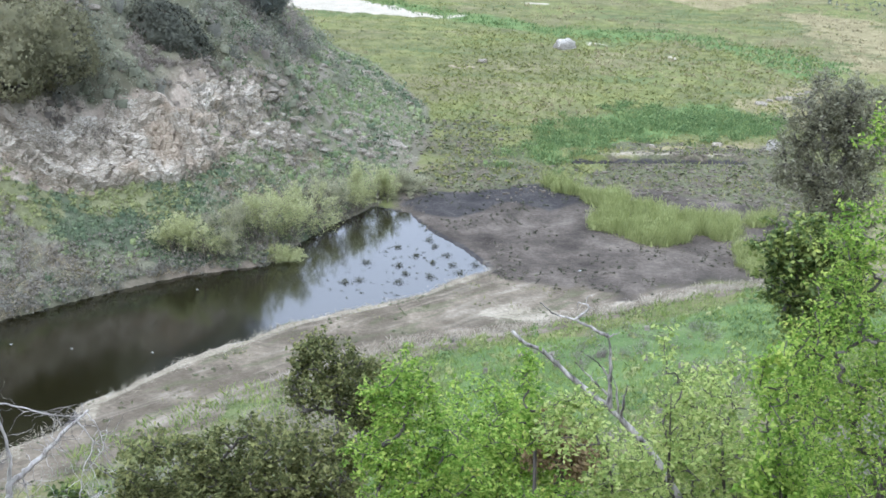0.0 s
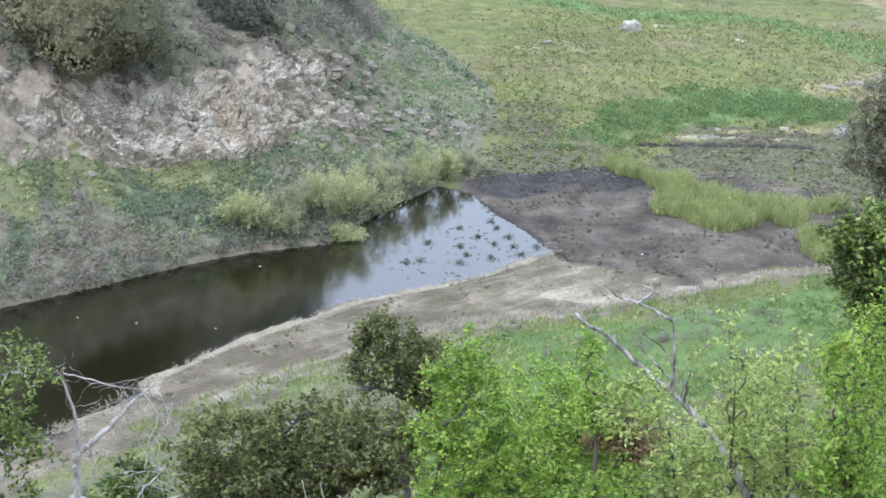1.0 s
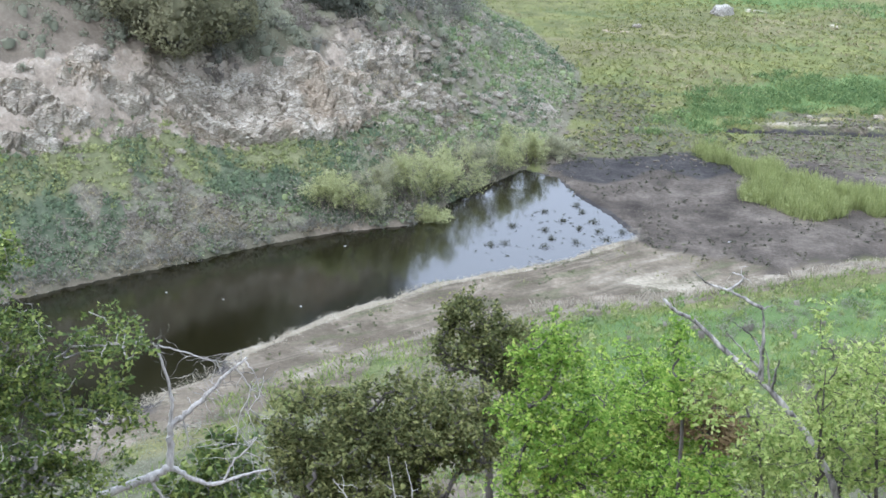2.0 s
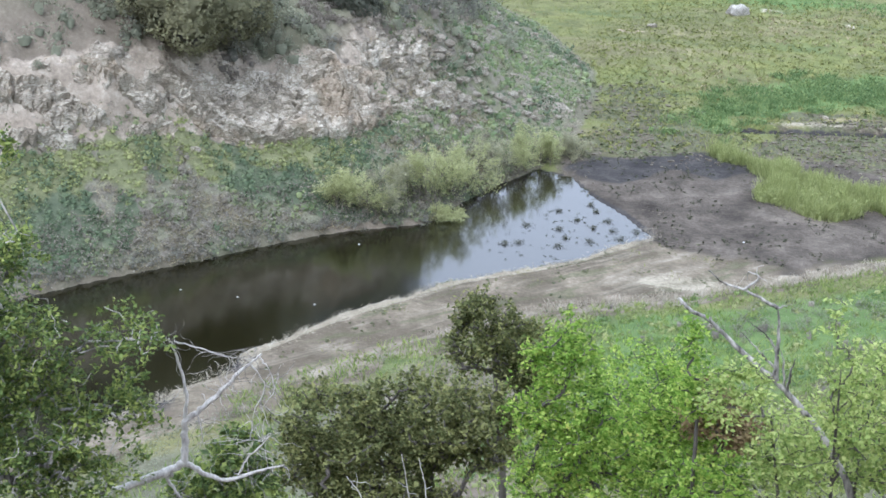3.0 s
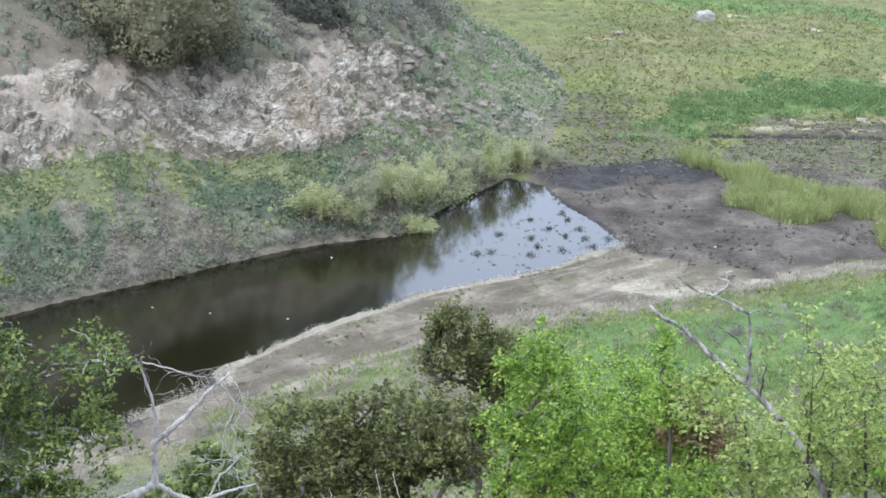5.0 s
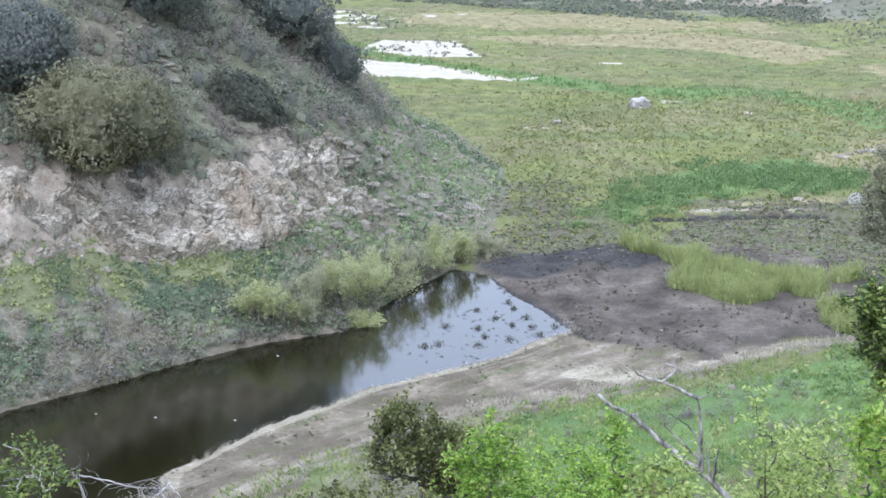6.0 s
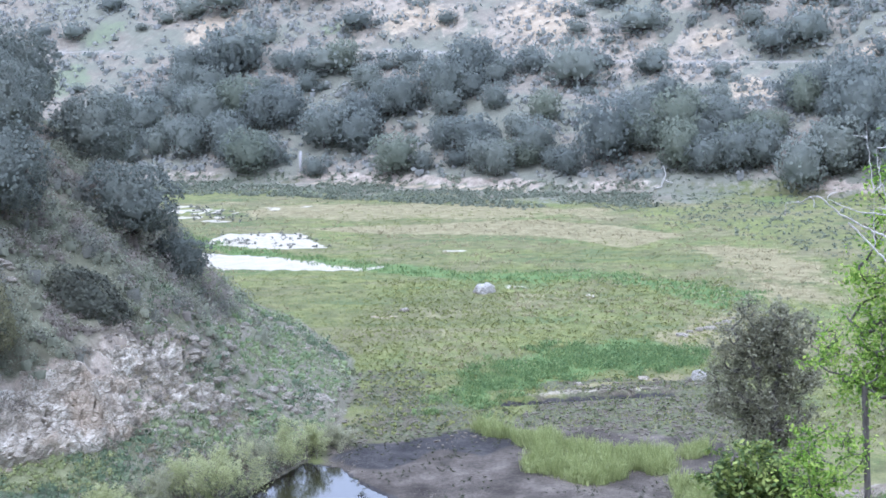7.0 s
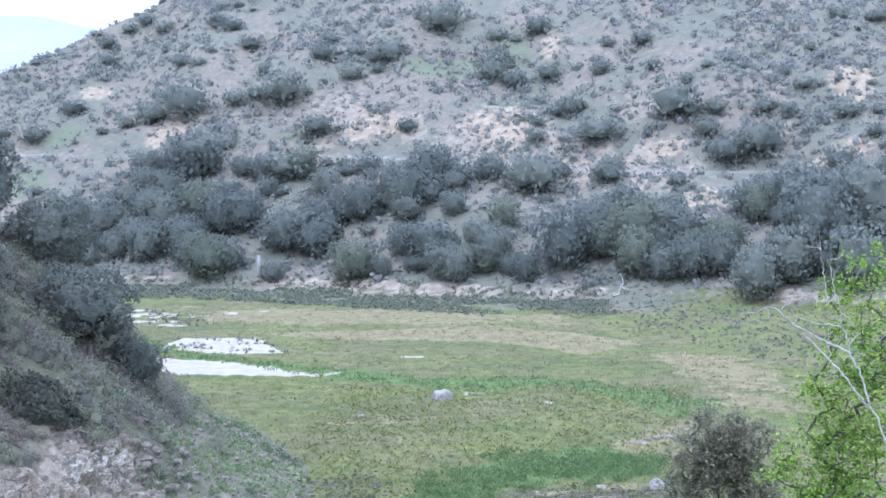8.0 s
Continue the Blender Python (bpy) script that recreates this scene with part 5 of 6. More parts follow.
outcrop = tagged(new("rock_outcrop"), "pale fractured rock cliff above the pond's bank", "cliff")
face_v, face_f = cliff_face()
cuts = np.array_split(np.arange(len(face_f)), 6)
for cut in cuts:
    used, back = np.unique(face_f[cut], return_inverse=True)
    part("rock_face", mesh_np("rock_face", face_v[used], back.reshape(-1, 4)), M_ROCK, outcrop)
rocks = [rock_mesh(k, 0.6, 13) for k in range(8)]
for me in rocks:
    me.materials.append(M_ROCK)
loose = random_xy(rng, 9000, -50, -12, 62, 125)
s = inside(SPUR, loose[:, 0], loose[:, 1])
loose = loose[(((s > 6.5) & (s < 26) & (value_noise(loose[:, 0], loose[:, 1], 0.25, 98, 3) > 0.67)) | ((s > 1) & (s < 13) & (loose[:, 0] > -24) & (value_noise(loose[:, 0] * 0.5 + loose[:, 1] * 0.4, loose[:, 1] - loose[:, 0], 0.35, 97, 3) > 0.56)) | ((s > 5.8) & (s < 10) & (loose[:, 0] > -26) & (loose[:, 1] > 84) & (value_noise(loose[:, 0], loose[:, 1], 0.3, 169, 2) > 0.45)))][:680]
RIBS = [[(-23.2, 102.5), (-21.6, 102.8), (-20.8, 98), (-21.2, 94.2), (-23.2, 89.2), (-25, 87.6)], [(-22.4, 88.8), (-20.8, 90.6), (-19.6, 93)], [(-17.6, 95.2), (-15.9, 99.6), (-13.8, 99.2), (-13.2, 104)]]
ribs = []
for line in RIBS:
    p = np.array(line)
    along = rng.uniform(0, len(p) - 1, 20 * len(p))
    ribs.append(np.column_stack([np.interp(along, np.arange(len(p)), p[:, k]) for k in (0, 1)]) + rng.normal(size=(len(along), 2)) * 0.75)
ribs = np.concatenate(ribs)


def strewn(spots, small, large):
    """Broken rocks of mixed sizes lying at places of the plan, joined."""
    vv, ff, n0 = [], [], 0
    for x, y in spots:
        me = rocks[rng.integers(8)]
        co = np.empty(len(me.vertices) * 3, np.float32)
        me.vertices.foreach_get("co", co)
        size = rng.uniform(0, 1) ** 1.7 * (large - small) + small
        vv.append(co.reshape(-1, 3) * size + np.array(at_ground(x, y, size * 0.1)))
        ff.append(np.array([p.vertices[:] for p in me.polygons]) + n0)
        n0 += len(me.vertices)
    return np.concatenate(vv), np.concatenate(ff)


stuff("loose_rocks", strewn(loose[:560], 0.12, 0.62), M_TAN_ROCK, "pale loose rocks strewn over the spur", "rocks")
stuff("rib_rocks", strewn(ribs, 0.15, 0.75), M_TAN_ROCK, "pale broken rocks along the ribs of the spur's nose", "rocks")


def boulder(name, label, x, y, wide, tall, seed, material=None):
    v, f = cube_ball(7)
    v = v / np.abs(v).max(1, keepdims=True) ** 0.25
    bump_n = np.array([noise.noise(Vector(p) * 1.3 + Vector((seed * 3.1, 0, 0))) + 0.5 * noise.noise(Vector(p) * 3.1 + Vector((0, seed * 1.7, 0))) for p in v])
    me = mesh_np("rock", v * (1 + 0.28 * bump_n[:, None]) * (1, 1, tall / wide), f, True)
    ob = part(name, me, material or M_STONE)
    ob.location = at_ground(x, y, -tall * 0.14)
    ob.scale = (wide / 2, wide / 2 * 0.8, wide / 2)
    ob.rotation_euler = (0, 0, seed)
    return tagged(ob, label, "rock")


boulder("boulder", "large pale boulder standing on the green valley floor", -0.2, 151.5, 2.5, 1.7, 51)
boulder("rock", "pale rock at the edge of the dark mud", 18.4, 111.5, 1.5, 1.3, 52)
boulder("rock", "white rock beside the dirt track", -11.5, 56.8, 0.75, 0.6, 53)
boulder("rock", "small pale rock beside the bare patch", -9.0, 140.6, 1.0, 0.6, 54, M_TAN_ROCK)
for k, (x, y) in enumerate([(20.5, 130), (21.6, 131), (22.8, 131.5), (24, 133.4), (25, 134.4), (19.5, 128.6), (26, 136)]):
    boulder("rock", "low pale rock on the grassy channel's edge", x, y, 0.7 + 0.4 * (k % 3), 0.35, 60 + k, M_TAN_ROCK)

for k, (x, y) in enumerate([(7.9, 109.6), (13.6, 111.6)]):
    boulder("rock", "low pale rock at the edge of the mud flat", x, y, 0.6 + 0.3 * (k % 3), 0.4, 90 + k, M_ROCK)

# ---- the pond's edges and the valley floor ----
WILLOWS = [(-24.0, 75.4, 2.3, 2.2), (-22.3, 76.0, 3.0, 2.8), (-20.7, 77.4, 3.2, 3.2), (-19.4, 79.0, 3.4, 3.7), (-18.2, 81.2, 3.4, 3.9), (-17.2, 83.8, 3.2, 3.9),
           (-16.2, 86.6, 3.0, 3.5), (-14.9, 89.0, 2.8, 3.2), (-13.4, 91.6, 2.6, 2.7), (-17.4, 78.0, 1.9, 0.9), (-11.8, 93.6, 2.2, 1.6)]
for k, (x, y, w, h) in enumerate(WILLOWS):
    if k != 9:
        x, y, w, h = x + 0.5, y - 0.5, w * 1.18, h * 0.96
    r = np.random.default_rng(500 + k)
    blobs = []
    for _ in range(11):
        turn, out = r.uniform(0, 6.28), w * r.uniform(0.05, 0.45)
        blobs.append(((out * math.cos(turn), out * math.sin(turn), h * r.uniform(0.25, 0.9) * (1 - 0.4 * out / w)), (w * 0.14, w * 0.14, h * 0.22)))
    foot = new("willow")
    foot.location = at_ground(x, y, 0.15)
    pts = crown_points(r, blobs, 120)
    paths = []
    for i in r.choice(120, 26, replace=False):
        root = r.normal(size=3) * (0.16 * w, 0.16 * w, 0)
        tip = pts[i]
        mid = root * 0.5 + tip * 0.5 + (0, 0, 0.2)
        paths.append(([root, mid, tip], [0.035, 0.022, 0.008]))
    tagged(part("twig", mesh_np("twig", *tubes(paths, 3), True), M_DUN, foot), kind="stuff")
    sweep = pts * (1, 1, 0.8) + r.normal(size=pts.shape) * 0.2 * h + (0, 0, 0.3)
    sweep /= np.linalg.norm(sweep, axis=1, keepdims=True)
    along = r.uniform(-0.5, 0.85, (len(pts) * 34, 1))
    c = np.repeat(pts, 34, 0) + np.repeat(sweep, 34, 0) * along + r.normal(size=(len(along), 3)) * (0.13 - 0.09 * along)
    c[:, 2] -= 0.5 * np.maximum(along[:, 0], 0) ** 2
    c[:, 2] = np.maximum(c[:, 2], 0.1)
    part("crown", mesh_np("crown", *leaf_quads(r, c, 0.04, 6.0, -0.2)), M_WILLOW if k % 4 != 2 else M_WILLOW_DRY, foot)
    tagged(foot, "grey-green willow thicket leaning over the pond" if k < 9 else "low willow clump at the pond's edge", "willow", "willows by the pond")

REEDS = [(-0.8, 96.8), (1.1, 96.4), (4.5, 94.9), (6.1, 91.9), (8.5, 91.3), (12.5, 91), (13.3, 89.6), (12, 85.9), (10, 86.4), (7.7, 83.9), (4.7, 85.1), (2.3, 87.7), (3.2, 91), (2.4, 93.6), (0.6, 94)]
REEDS_B = [(12, 85), (13.6, 84), (14.6, 82), (14.3, 79.4), (12.4, 78.6), (12.2, 81)]
REEDS_C = [(13.6, 90.6), (15.8, 92.9), (15.7, 90.4), (13.9, 89.3)]


def within(shape, n, x0, x1, y0, y1, edge=0.4):
    p = random_xy(rng, n, x0, x1, y0, y1)
    return p[inside(shape, p[:, 0], p[:, 1]) + edge * 2 * (value_noise(p[:, 0], p[:, 1], 0.7, 99, 2) - 0.5) > 0]


reedy = np.concatenate([within(REEDS, 9000, -1.5, 14, 83, 98, 0.9), within(REEDS_B, 900, 11, 16, 78, 86, 0.6), within(REEDS_C, 700, 13, 16.5, 88.5, 93.5, 0.5)])
tuft_of = value_noise(reedy[:, 0], reedy[:, 1], 0.9, 161, 2)
reedy = reedy[tuft_of > 0.36]
tuft_of = tuft_of[tuft_of > 0.36]
for low, high, pick in ((0.4, 0.9, tuft_of < 0.5), (0.7, 1.3, (tuft_of >= 0.5) & (tuft_of < 0.62)), (0.9, 1.6, tuft_of >= 0.62)):
    stuff("reeds", blades(rng, reedy[pick], low, high, 7, 0.026, 0.2, 0.18), M_REED, "yellow-green reed thicket standing on the mud", "reeds")
    stuff("reed_clumps", mounds_at(rng, reedy[pick][::5], low, high * 1.1, 0.42, CLOD, 70, 0.05, 0.35), M_REED, "soft yellow-green bushy clumps among the reeds", "reeds")
stuff("tall_grass", blades(rng, within(LUSH, 5200, -8, 25, 98, 130, 4.5), 0.25, 0.75, 11, 0.045, 0.4, 0.25), M_LUSH, "dark lush green grass on the valley floor", "grass")
stuff("lush_clumps", mounds_at(rng, within(LUSH, 1600, -8, 25, 98, 130, 4.5), 0.25, 0.7, 1.0, CLOD, 26, 0.1, 0.4), M_LUSH, "dense lush green clumps on the valley floor", "grass")
stuff("channel_grass", blades(rng, within(CHANNEL, 9000, -62, 34, 138, 222, 1.5)[:3800], 0.25, 0.6, 6, 0.1, 0.4, 0.3), M_LUSH, "green grass along the dry channel", "grass")
field = random_xy(rng, 42000, -50, 50, 92, 245)
open_field = (inside(SPUR, field[:, 0], field[:, 1]) < -0.5) & (inside(MUD, field[:, 0], field[:, 1]) < -0.4) & (inside(APRON, field[:, 0], field[:, 1]) < 4)
for sandy in SANDS:
    open_field &= inside(sandy, field[:, 0], field[:, 1]) < -0.3
field = field[open_field]
field = field[rng.uniform(size=len(field)) < np.clip(150 / field[:, 1] - 0.35, 0.25, 1)]
straw_here = value_noise(field[:, 0], field[:, 1], 0.05, 101, 3) + 0.2 * smooth(170, 215, field[:, 1])
stuff("meadow_grass", blades(rng, field[straw_here < 0.6][:6500], 0.1, 0.3, 6, 0.08, 0.8, 0.35), M_MEADOW, "olive and yellow-green grass tufts on the valley floor", "grass")
stuff("meadow_straw", blades(rng, field[straw_here >= 0.6][:3500], 0.15, 0.4, 6, 0.1, 0.7, 0.3), M_DRY, "pale dry grass tufts on the valley floor", "dry grass")
weeds = field[value_noise(field[:, 0], field[:, 1], 0.3, 103, 2) > 0.6][:600]
stuff("meadow_weeds", scatter_leaves(rng, weeds, 0.08, 0.28, 9, 0.11, 1.0), M_SPECK, "small dark weed clumps dotting the valley floor", "weeds")
apron = within(APRON, 9000, 12, 90, 140, 250, 2.0)[:2600]
stuff("side_scrub", mounds_at(rng, apron, 0.1, 0.4, 1.2, CLOD, 8, 0.18), M_SIDE, "low grey-green scrub at the valley's side", "scrub")
strip = random_xy(rng, 8000, -70, 30, 225, 285)
si = inside(HILL, strip[:, 0], strip[:, 1])
strip = strip[(si > -24) & (si < 3) & (value_noise(strip[:, 0], strip[:, 1], 0.1, 114, 2) > 0.36)][:2400]
stuff("bank_scrub", mounds_at(rng, strip, 0.2, 0.9, 1.0, CLOD, 8, 0.26), M_SIDE, "low grey scrub along the far bank", "scrub")
sandy = np.concatenate([within(SANDS[1], 400, -42, -22, 185, 200, 0)[:40], within(SANDS[0], 500, -64, -36, 213, 238, 0)[:90]])
stuff("sand_weeds", scatter_leaves(rng, sandy, 0.3, 0.8, 12, 0.22, 0.7), M_DUSK, "dark weeds dotting the white sand flats", "weeds")

# near bank
edge = random_xy(rng, 30000, -42, 0, 22, 80)
d = inside(POND, edge[:, 0], edge[:, 1])
side = inside(SPUR, edge[:, 0], edge[:, 1])
fringe = edge[(d < -0.1) & (d > -0.7) & (side < -3)][:1500]
stuff("shore_straw", blades(rng, fringe, 0.05, 0.2, 14, 0.03, 1.1, 0.25), M_STRAW_PALE, "pale dry grass fringe along the pond's shore", "dry grass")
rimline = random_xy(rng, 26000, -14, 32, 60, 90)
d = inside(NEAR, rimline[:, 0], rimline[:, 1])
stuff("track_straw", blades(rng, rimline[(d > -0.7) & (d < 0.6)][:1000], 0.15, 0.4, 8, 0.03, 0.5, 0.15), M_STRAW_PALE, "pale dry grass along the dirt track", "dry grass")
benchy = within(BENCH, 9000, -41, 30, 26, 88, 0.3)
stuff("track_tufts", blades(rng, benchy[value_noise(benchy[:, 0], benchy[:, 1], 0.4, 105, 2) > 0.55][:2200], 0.05, 0.2, 7, 0.04, 0.8, 0.22), M_MEADOW, "sparse short grass on the dirt bench", "grass")
stuff("track_weeds", mounds_at(rng, benchy[value_noise(benchy[:, 0], benchy[:, 1], 0.5, 167, 2) > 0.56][:420], 0.04, 0.14, 1.3, CLOD, 9, 0.05), M_SPECK, "small olive weeds dotting the dirt bench", "weeds")
slope = random_xy(rng, 40000, -24, 34, 20, 84)
d = inside(NEAR, slope[:, 0], slope[:, 1])
grassy = slope[(d > 0.5) & (d < 24) & (value_noise(slope[:, 0], slope[:, 1], 0.12, 106, 3) > 0.38)][:9000]
stuff("slope_grass", blades(rng, grassy, 0.15, 0.45, 5, 0.045, 0.5, 0.2), M_SLOPE, "bright green grass on the near slope", "grass")
dull = slope[(d > 2) & (d < 34) & (value_noise(slope[:, 0], slope[:, 1], 0.12, 106, 3) <= 0.42)][:650]
stuff("slope_shrubs", scatter_leaves(rng, dull, 0.3, 0.9, 40, 0.06, 0.8), M_SAGE, "grey low shrubs among the slope's grass", "scrub")
turf = slope[(d > 0.8) & (d < 26) & (slope[:, 0] > -8)]
patch = value_noise(turf[:, 0], turf[:, 1], 0.22, 165, 3)
stuff("slope_turf", mounds_at(rng, turf[patch > 0.56][:1300], 0.12, 0.4, 1.0, CLOD, 18, 0.06, 0.5), M_LUSH, "thick green turf clumps on the near slope", "grass")
stuff("slope_herbs", mounds_at(rng, turf[(patch > 0.4) & (patch < 0.5)][:900], 0.1, 0.35, 1.1, CLOD, 22, 0.055, 0.5), M_SPRING, "yellowish herbs among the near slope's grass", "herbs")
stuff("slope_brush", mounds_at(rng, turf[patch < 0.36][:160], 0.3, 0.9, 0.8, CLOD, 60, 0.05, 0.35), M_BRUSH, "grey dry brush among the near slope's grass", "brush")
muddy = within(MUD, 2600, -12, 24, 74, 112, 0)
muddy = muddy[value_noise(muddy[:, 0], muddy[:, 1], 0.35, 107, 2) > 0.55][:420]
stuff("mud_weeds", scatter_leaves(rng, muddy, 0.06, 0.2, 12, 0.07, 1.2), M_DARK_WEED, "small dark weeds on the drying mud", "weeds")

clods = np.concatenate([within(ROUGH, 9000, 1, 25, 92, 113, 0.8)[:1300], within(CLODDY, 6000, -14, 4, 91, 119, 2.0)[:600], within(MUD, 2600, -12, 18, 74, 97, 0)])
clods = clods[(np.abs(off_ditch(clods[:, 0], clods[:, 1])) > 1.0) & (value_noise(clods[:, 0], clods[:, 1], 0.3, 108, 3) + 0.25 * smooth(92, 98, clods[:, 1]) > 0.56)]
big = rng.uniform(0, 1, (len(clods), 1)) ** 1.8 * 0.2 + 0.04
big = big * (0.45 + 0.55 * smooth(90, 97, clods[:, 1:2])) * rng.uniform(0.7, 1.3, (len(clods), 3)) * (1.1, 1, 0.75)
stuff("mud_clods", lumps_at(rng, np.column_stack([clods, ground(clods[:, 0], clods[:, 1])]), big, CLOD, 0.2), M_CLOD, "dark broken clods of dried mud", "clods")
lumpy = np.concatenate([within(ROUGH, 3000, 1, 25, 92, 113, 1.0)[:420], within(CLODDY, 2600, -14, 4, 91, 119, 2.0)[:400]])
lumpy = lumpy[np.abs(off_ditch(lumpy[:, 0], lumpy[:, 1])) > 1.2]
stuff("flat_tufts", mounds_at(rng, lumpy, 0.08, 0.26, 1.1, CLOD, 9, 0.1), M_SPECK, "dull olive tufts on the rough dried flat", "weeds")
hummocks = random_xy(rng, 9000, -14, 30, 96, 160)
hummocks = hummocks[(inside(SPUR, hummocks[:, 0], hummocks[:, 1]) < -0.5) & (inside(MUD, hummocks[:, 0], hummocks[:, 1]) < -0.5) & (inside(LUSH, hummocks[:, 0], hummocks[:, 1]) < 0) & (inside(ROUGH, hummocks[:, 0], hummocks[:, 1]) < 0)]
stuff("meadow_hummocks", mounds_at(rng, hummocks[:3200], 0.08, 0.24, 1.5, CLOD, 6, 0.13), M_MEADOW, "low yellow-green hummocks over the valley floor", "grass")

# tufts standing in the shallow water
for k, (x, y) in enumerate([(-12.7, 74.6), (-11.9, 75.1), (-10.3, 81.6), (-7.9, 82.2), (-9.8, 78.2), (-7.7, 79.1), (-9.4, 75.3), (-11.9, 78.3), (-6.4, 78.9), (-4.9, 79.2), (-7.6, 76.6),
                            (-17.0, 76.1), (-8.9, 80.2), (-6.9, 80.6), (-9.2, 76.8), (-5.8, 77.6), (-8.4, 83.4)]):
    r = np.random.default_rng(600 + k)
    wide = r.uniform(0.1, 0.22)
    c = r.normal(size=(190, 3)) * (wide, wide * 0.8, 0.12)
    c[:, 2] = np.abs(c[:, 2])
    ob = new("water_tuft")
    ob.location = (x, y, -0.03)
    part("crown", mesh_np("crown", *leaf_quads(r, c, 0.036, 2.0)), M_DARK_WEED, ob)
    tagged(ob, "dark weed tuft standing in the shallow pond", "weeds", "tufts in the pond")
bits = random_xy(rng, 900, -14, -3.5, 72, 88)
bits = bits[inside(POND, bits[:, 0], bits[:, 1]) > 0.2][:90]
c = np.column_stack([bits, 0 * bits[:, 0] + 0.02])
c = np.repeat(c, 7, 0) + rng.normal(size=(len(c) * 7, 3)) * (0.07, 0.06, 0.02)
stuff("floating_weed", leaf_quads(rng, c, 0.045, 2.0), M_DARK_WEED, "small bits of dark weed floating in the pond", "weeds")
tagged(part("litter", rock_mesh(77, 0.5), M_LITTER), "small white scrap lying on the dark mud", "litter")
bpy.data.objects["litter"].location, bpy.data.objects["litter"].scale = (1.9, 78.8, 0.25), (0.2, 0.12, 0.12)
for k, (x, y) in enumerate([(-28.9, 62.2), (-25.5, 62.2), (-21.1, 62.5), (-21.3, 71.8)]):
    ob = part("litter", rock_mesh(70 + k, 0.5), M_LITTER)
    ob.location, ob.scale = (x, y, 0.01), (0.075, 0.045, 0.06)
    tagged(ob, "small white scrap floating on the brown pond", "litter", "floating scraps")

# ---- the trees on the near slope ----
def near_tree(name, label, x, y, masses, leaf_mat, bark, thick, tips, leaves, leaf, wide, bare, droop, seed, spray):
    """A tree whose crown is given as masses in the world; the stem leads up into them."""
    base = at_ground(x, y, 0.2)
    blobs = [((a - base.x, b - base.y, c - base.z), (r, r, h)) for a, b, c, r, h in masses]
    low = min(c[2] - r[2] for c, r in blobs)
    mid = np.mean([c for c, _ in blobs], 0)
    foot = np.zeros(3)
    joint = np.array([mid[0] * 0.5, mid[1] * 0.5, low * 0.85])
    stem = [foot, foot * 0.6 + joint * 0.4 + (0.06, 0.03, 0), joint, joint * 0.4 + mid * 0.6, mid]
    return tree_thing(name, base, stem, blobs, tips, leaves, leaf, wide, leaf_mat, bark, thick, label, seed, droop=droop, bare=bare, spray=spray, long=1.9)

near_tree("oak_tree", "small olive-green oak on the slope above the track", -3.9, 24.6,
          [(-4.56, 24.49, 18.39, 0.64, 0.58), (-3.95, 24.59, 17.89, 0.69, 0.69), (-4.95, 24.42, 17.84, 0.44, 0.58), (-3.62, 24.64, 17.18, 0.58, 0.52), (-4.81, 24.45, 18.77, 0.35, 0.29)],
          M_OAK, M_BARK, 0.1, 280, 37, 0.05, 0.1, 0.06, 0.1, 200, 0.36)
near_tree("oak_tree", "broad dense dark olive oak on the slope", -4.3, 20.5,
          [(-6.38, 19.94, 18.14, 1.07, 0.78), (-4.99, 20.32, 18.26, 1.17, 0.78), (-3.87, 20.55, 18.13, 0.78, 0.88), (-5.58, 20.17, 17.06, 1.75, 0.58), (-6.97, 19.74, 17.44, 0.58, 0.68)],
          M_OAK, M_BARK, 0.16, 640, 51, 0.05, 0.12, 0.04, 0.1, 201, 0.36)
near_tree("oak_tree", "tall oak with fresh green leaves and bare pale twigs", -7.6, 9.9,
          [(-6.8, 10.46, 24.12, 0.52, 0.64), (-6.73, 10.5, 23.07, 0.64, 0.64), (-5.89, 10.98, 24.06, 0.41, 0.26), (-5.83, 11.01, 23.34, 0.29, 0.35), (-6.76, 10.48, 25.15, 0.35, 0.23), (-7.22, 10.18, 23.88, 0.58, 1.16), (-6.36, 10.72, 23.54, 0.29, 0.46), (-6.7, 10.52, 26.24, 0.14, 0.14), (-6.43, 10.68, 22.47, 0.69, 0.35)],
          M_OAK_FRESH, M_DEAD_DARK, 0.06, 760, 36, 0.031, 0.055, 0.1, 0.1, 202, 0.24)
near_tree("walnut_tree", "young bright green walnut tree on the slope", -1.6, 15.8,
          [(-2, 15.78, 22.12, 0.37, 0.41), (-1.75, 15.8, 22.39, 0.33, 0.44), (-1.68, 15.81, 21.36, 0.7, 0.59), (-1.24, 15.85, 20.61, 0.74, 0.67), (-1.94, 15.78, 20.4, 0.56, 0.56), (-2.37, 15.73, 21.22, 0.3, 0.37)],
          M_GREEN, M_BARK, 0.06, 360, 40, 0.0369, 0.08, 0.02, 0.2, 203, 0.36)
near_tree("walnut_tree", "young green walnut with rusty dead sprays", -0.2, 17.9,
          [(-0.67, 17.88, 20.33, 0.75, 0.5), (-0.04, 17.89, 20.03, 0.67, 0.67), (-0.75, 17.88, 19.21, 0.83, 0.58), (0.14, 17.88, 20.74, 0.42, 0.42)],
          M_GREEN, M_BARK, 0.06, 300, 35, 0.0358, 0.085, 0.1, 0.2, 204, 0.36)
near_tree("walnut_tree", "thin young walnut with sparse bright leaves", 0.1, 14.9,
          [(-0.22, 14.89, 22.95, 0.15, 0.35), (-0.1, 14.89, 22.25, 0.31, 0.31), (0.16, 14.88, 20.97, 0.63, 0.42)],
          M_GREEN, M_BARK, 0.04, 140, 30, 0.0369, 0.07, 0.08, 0.2, 205, 0.3)
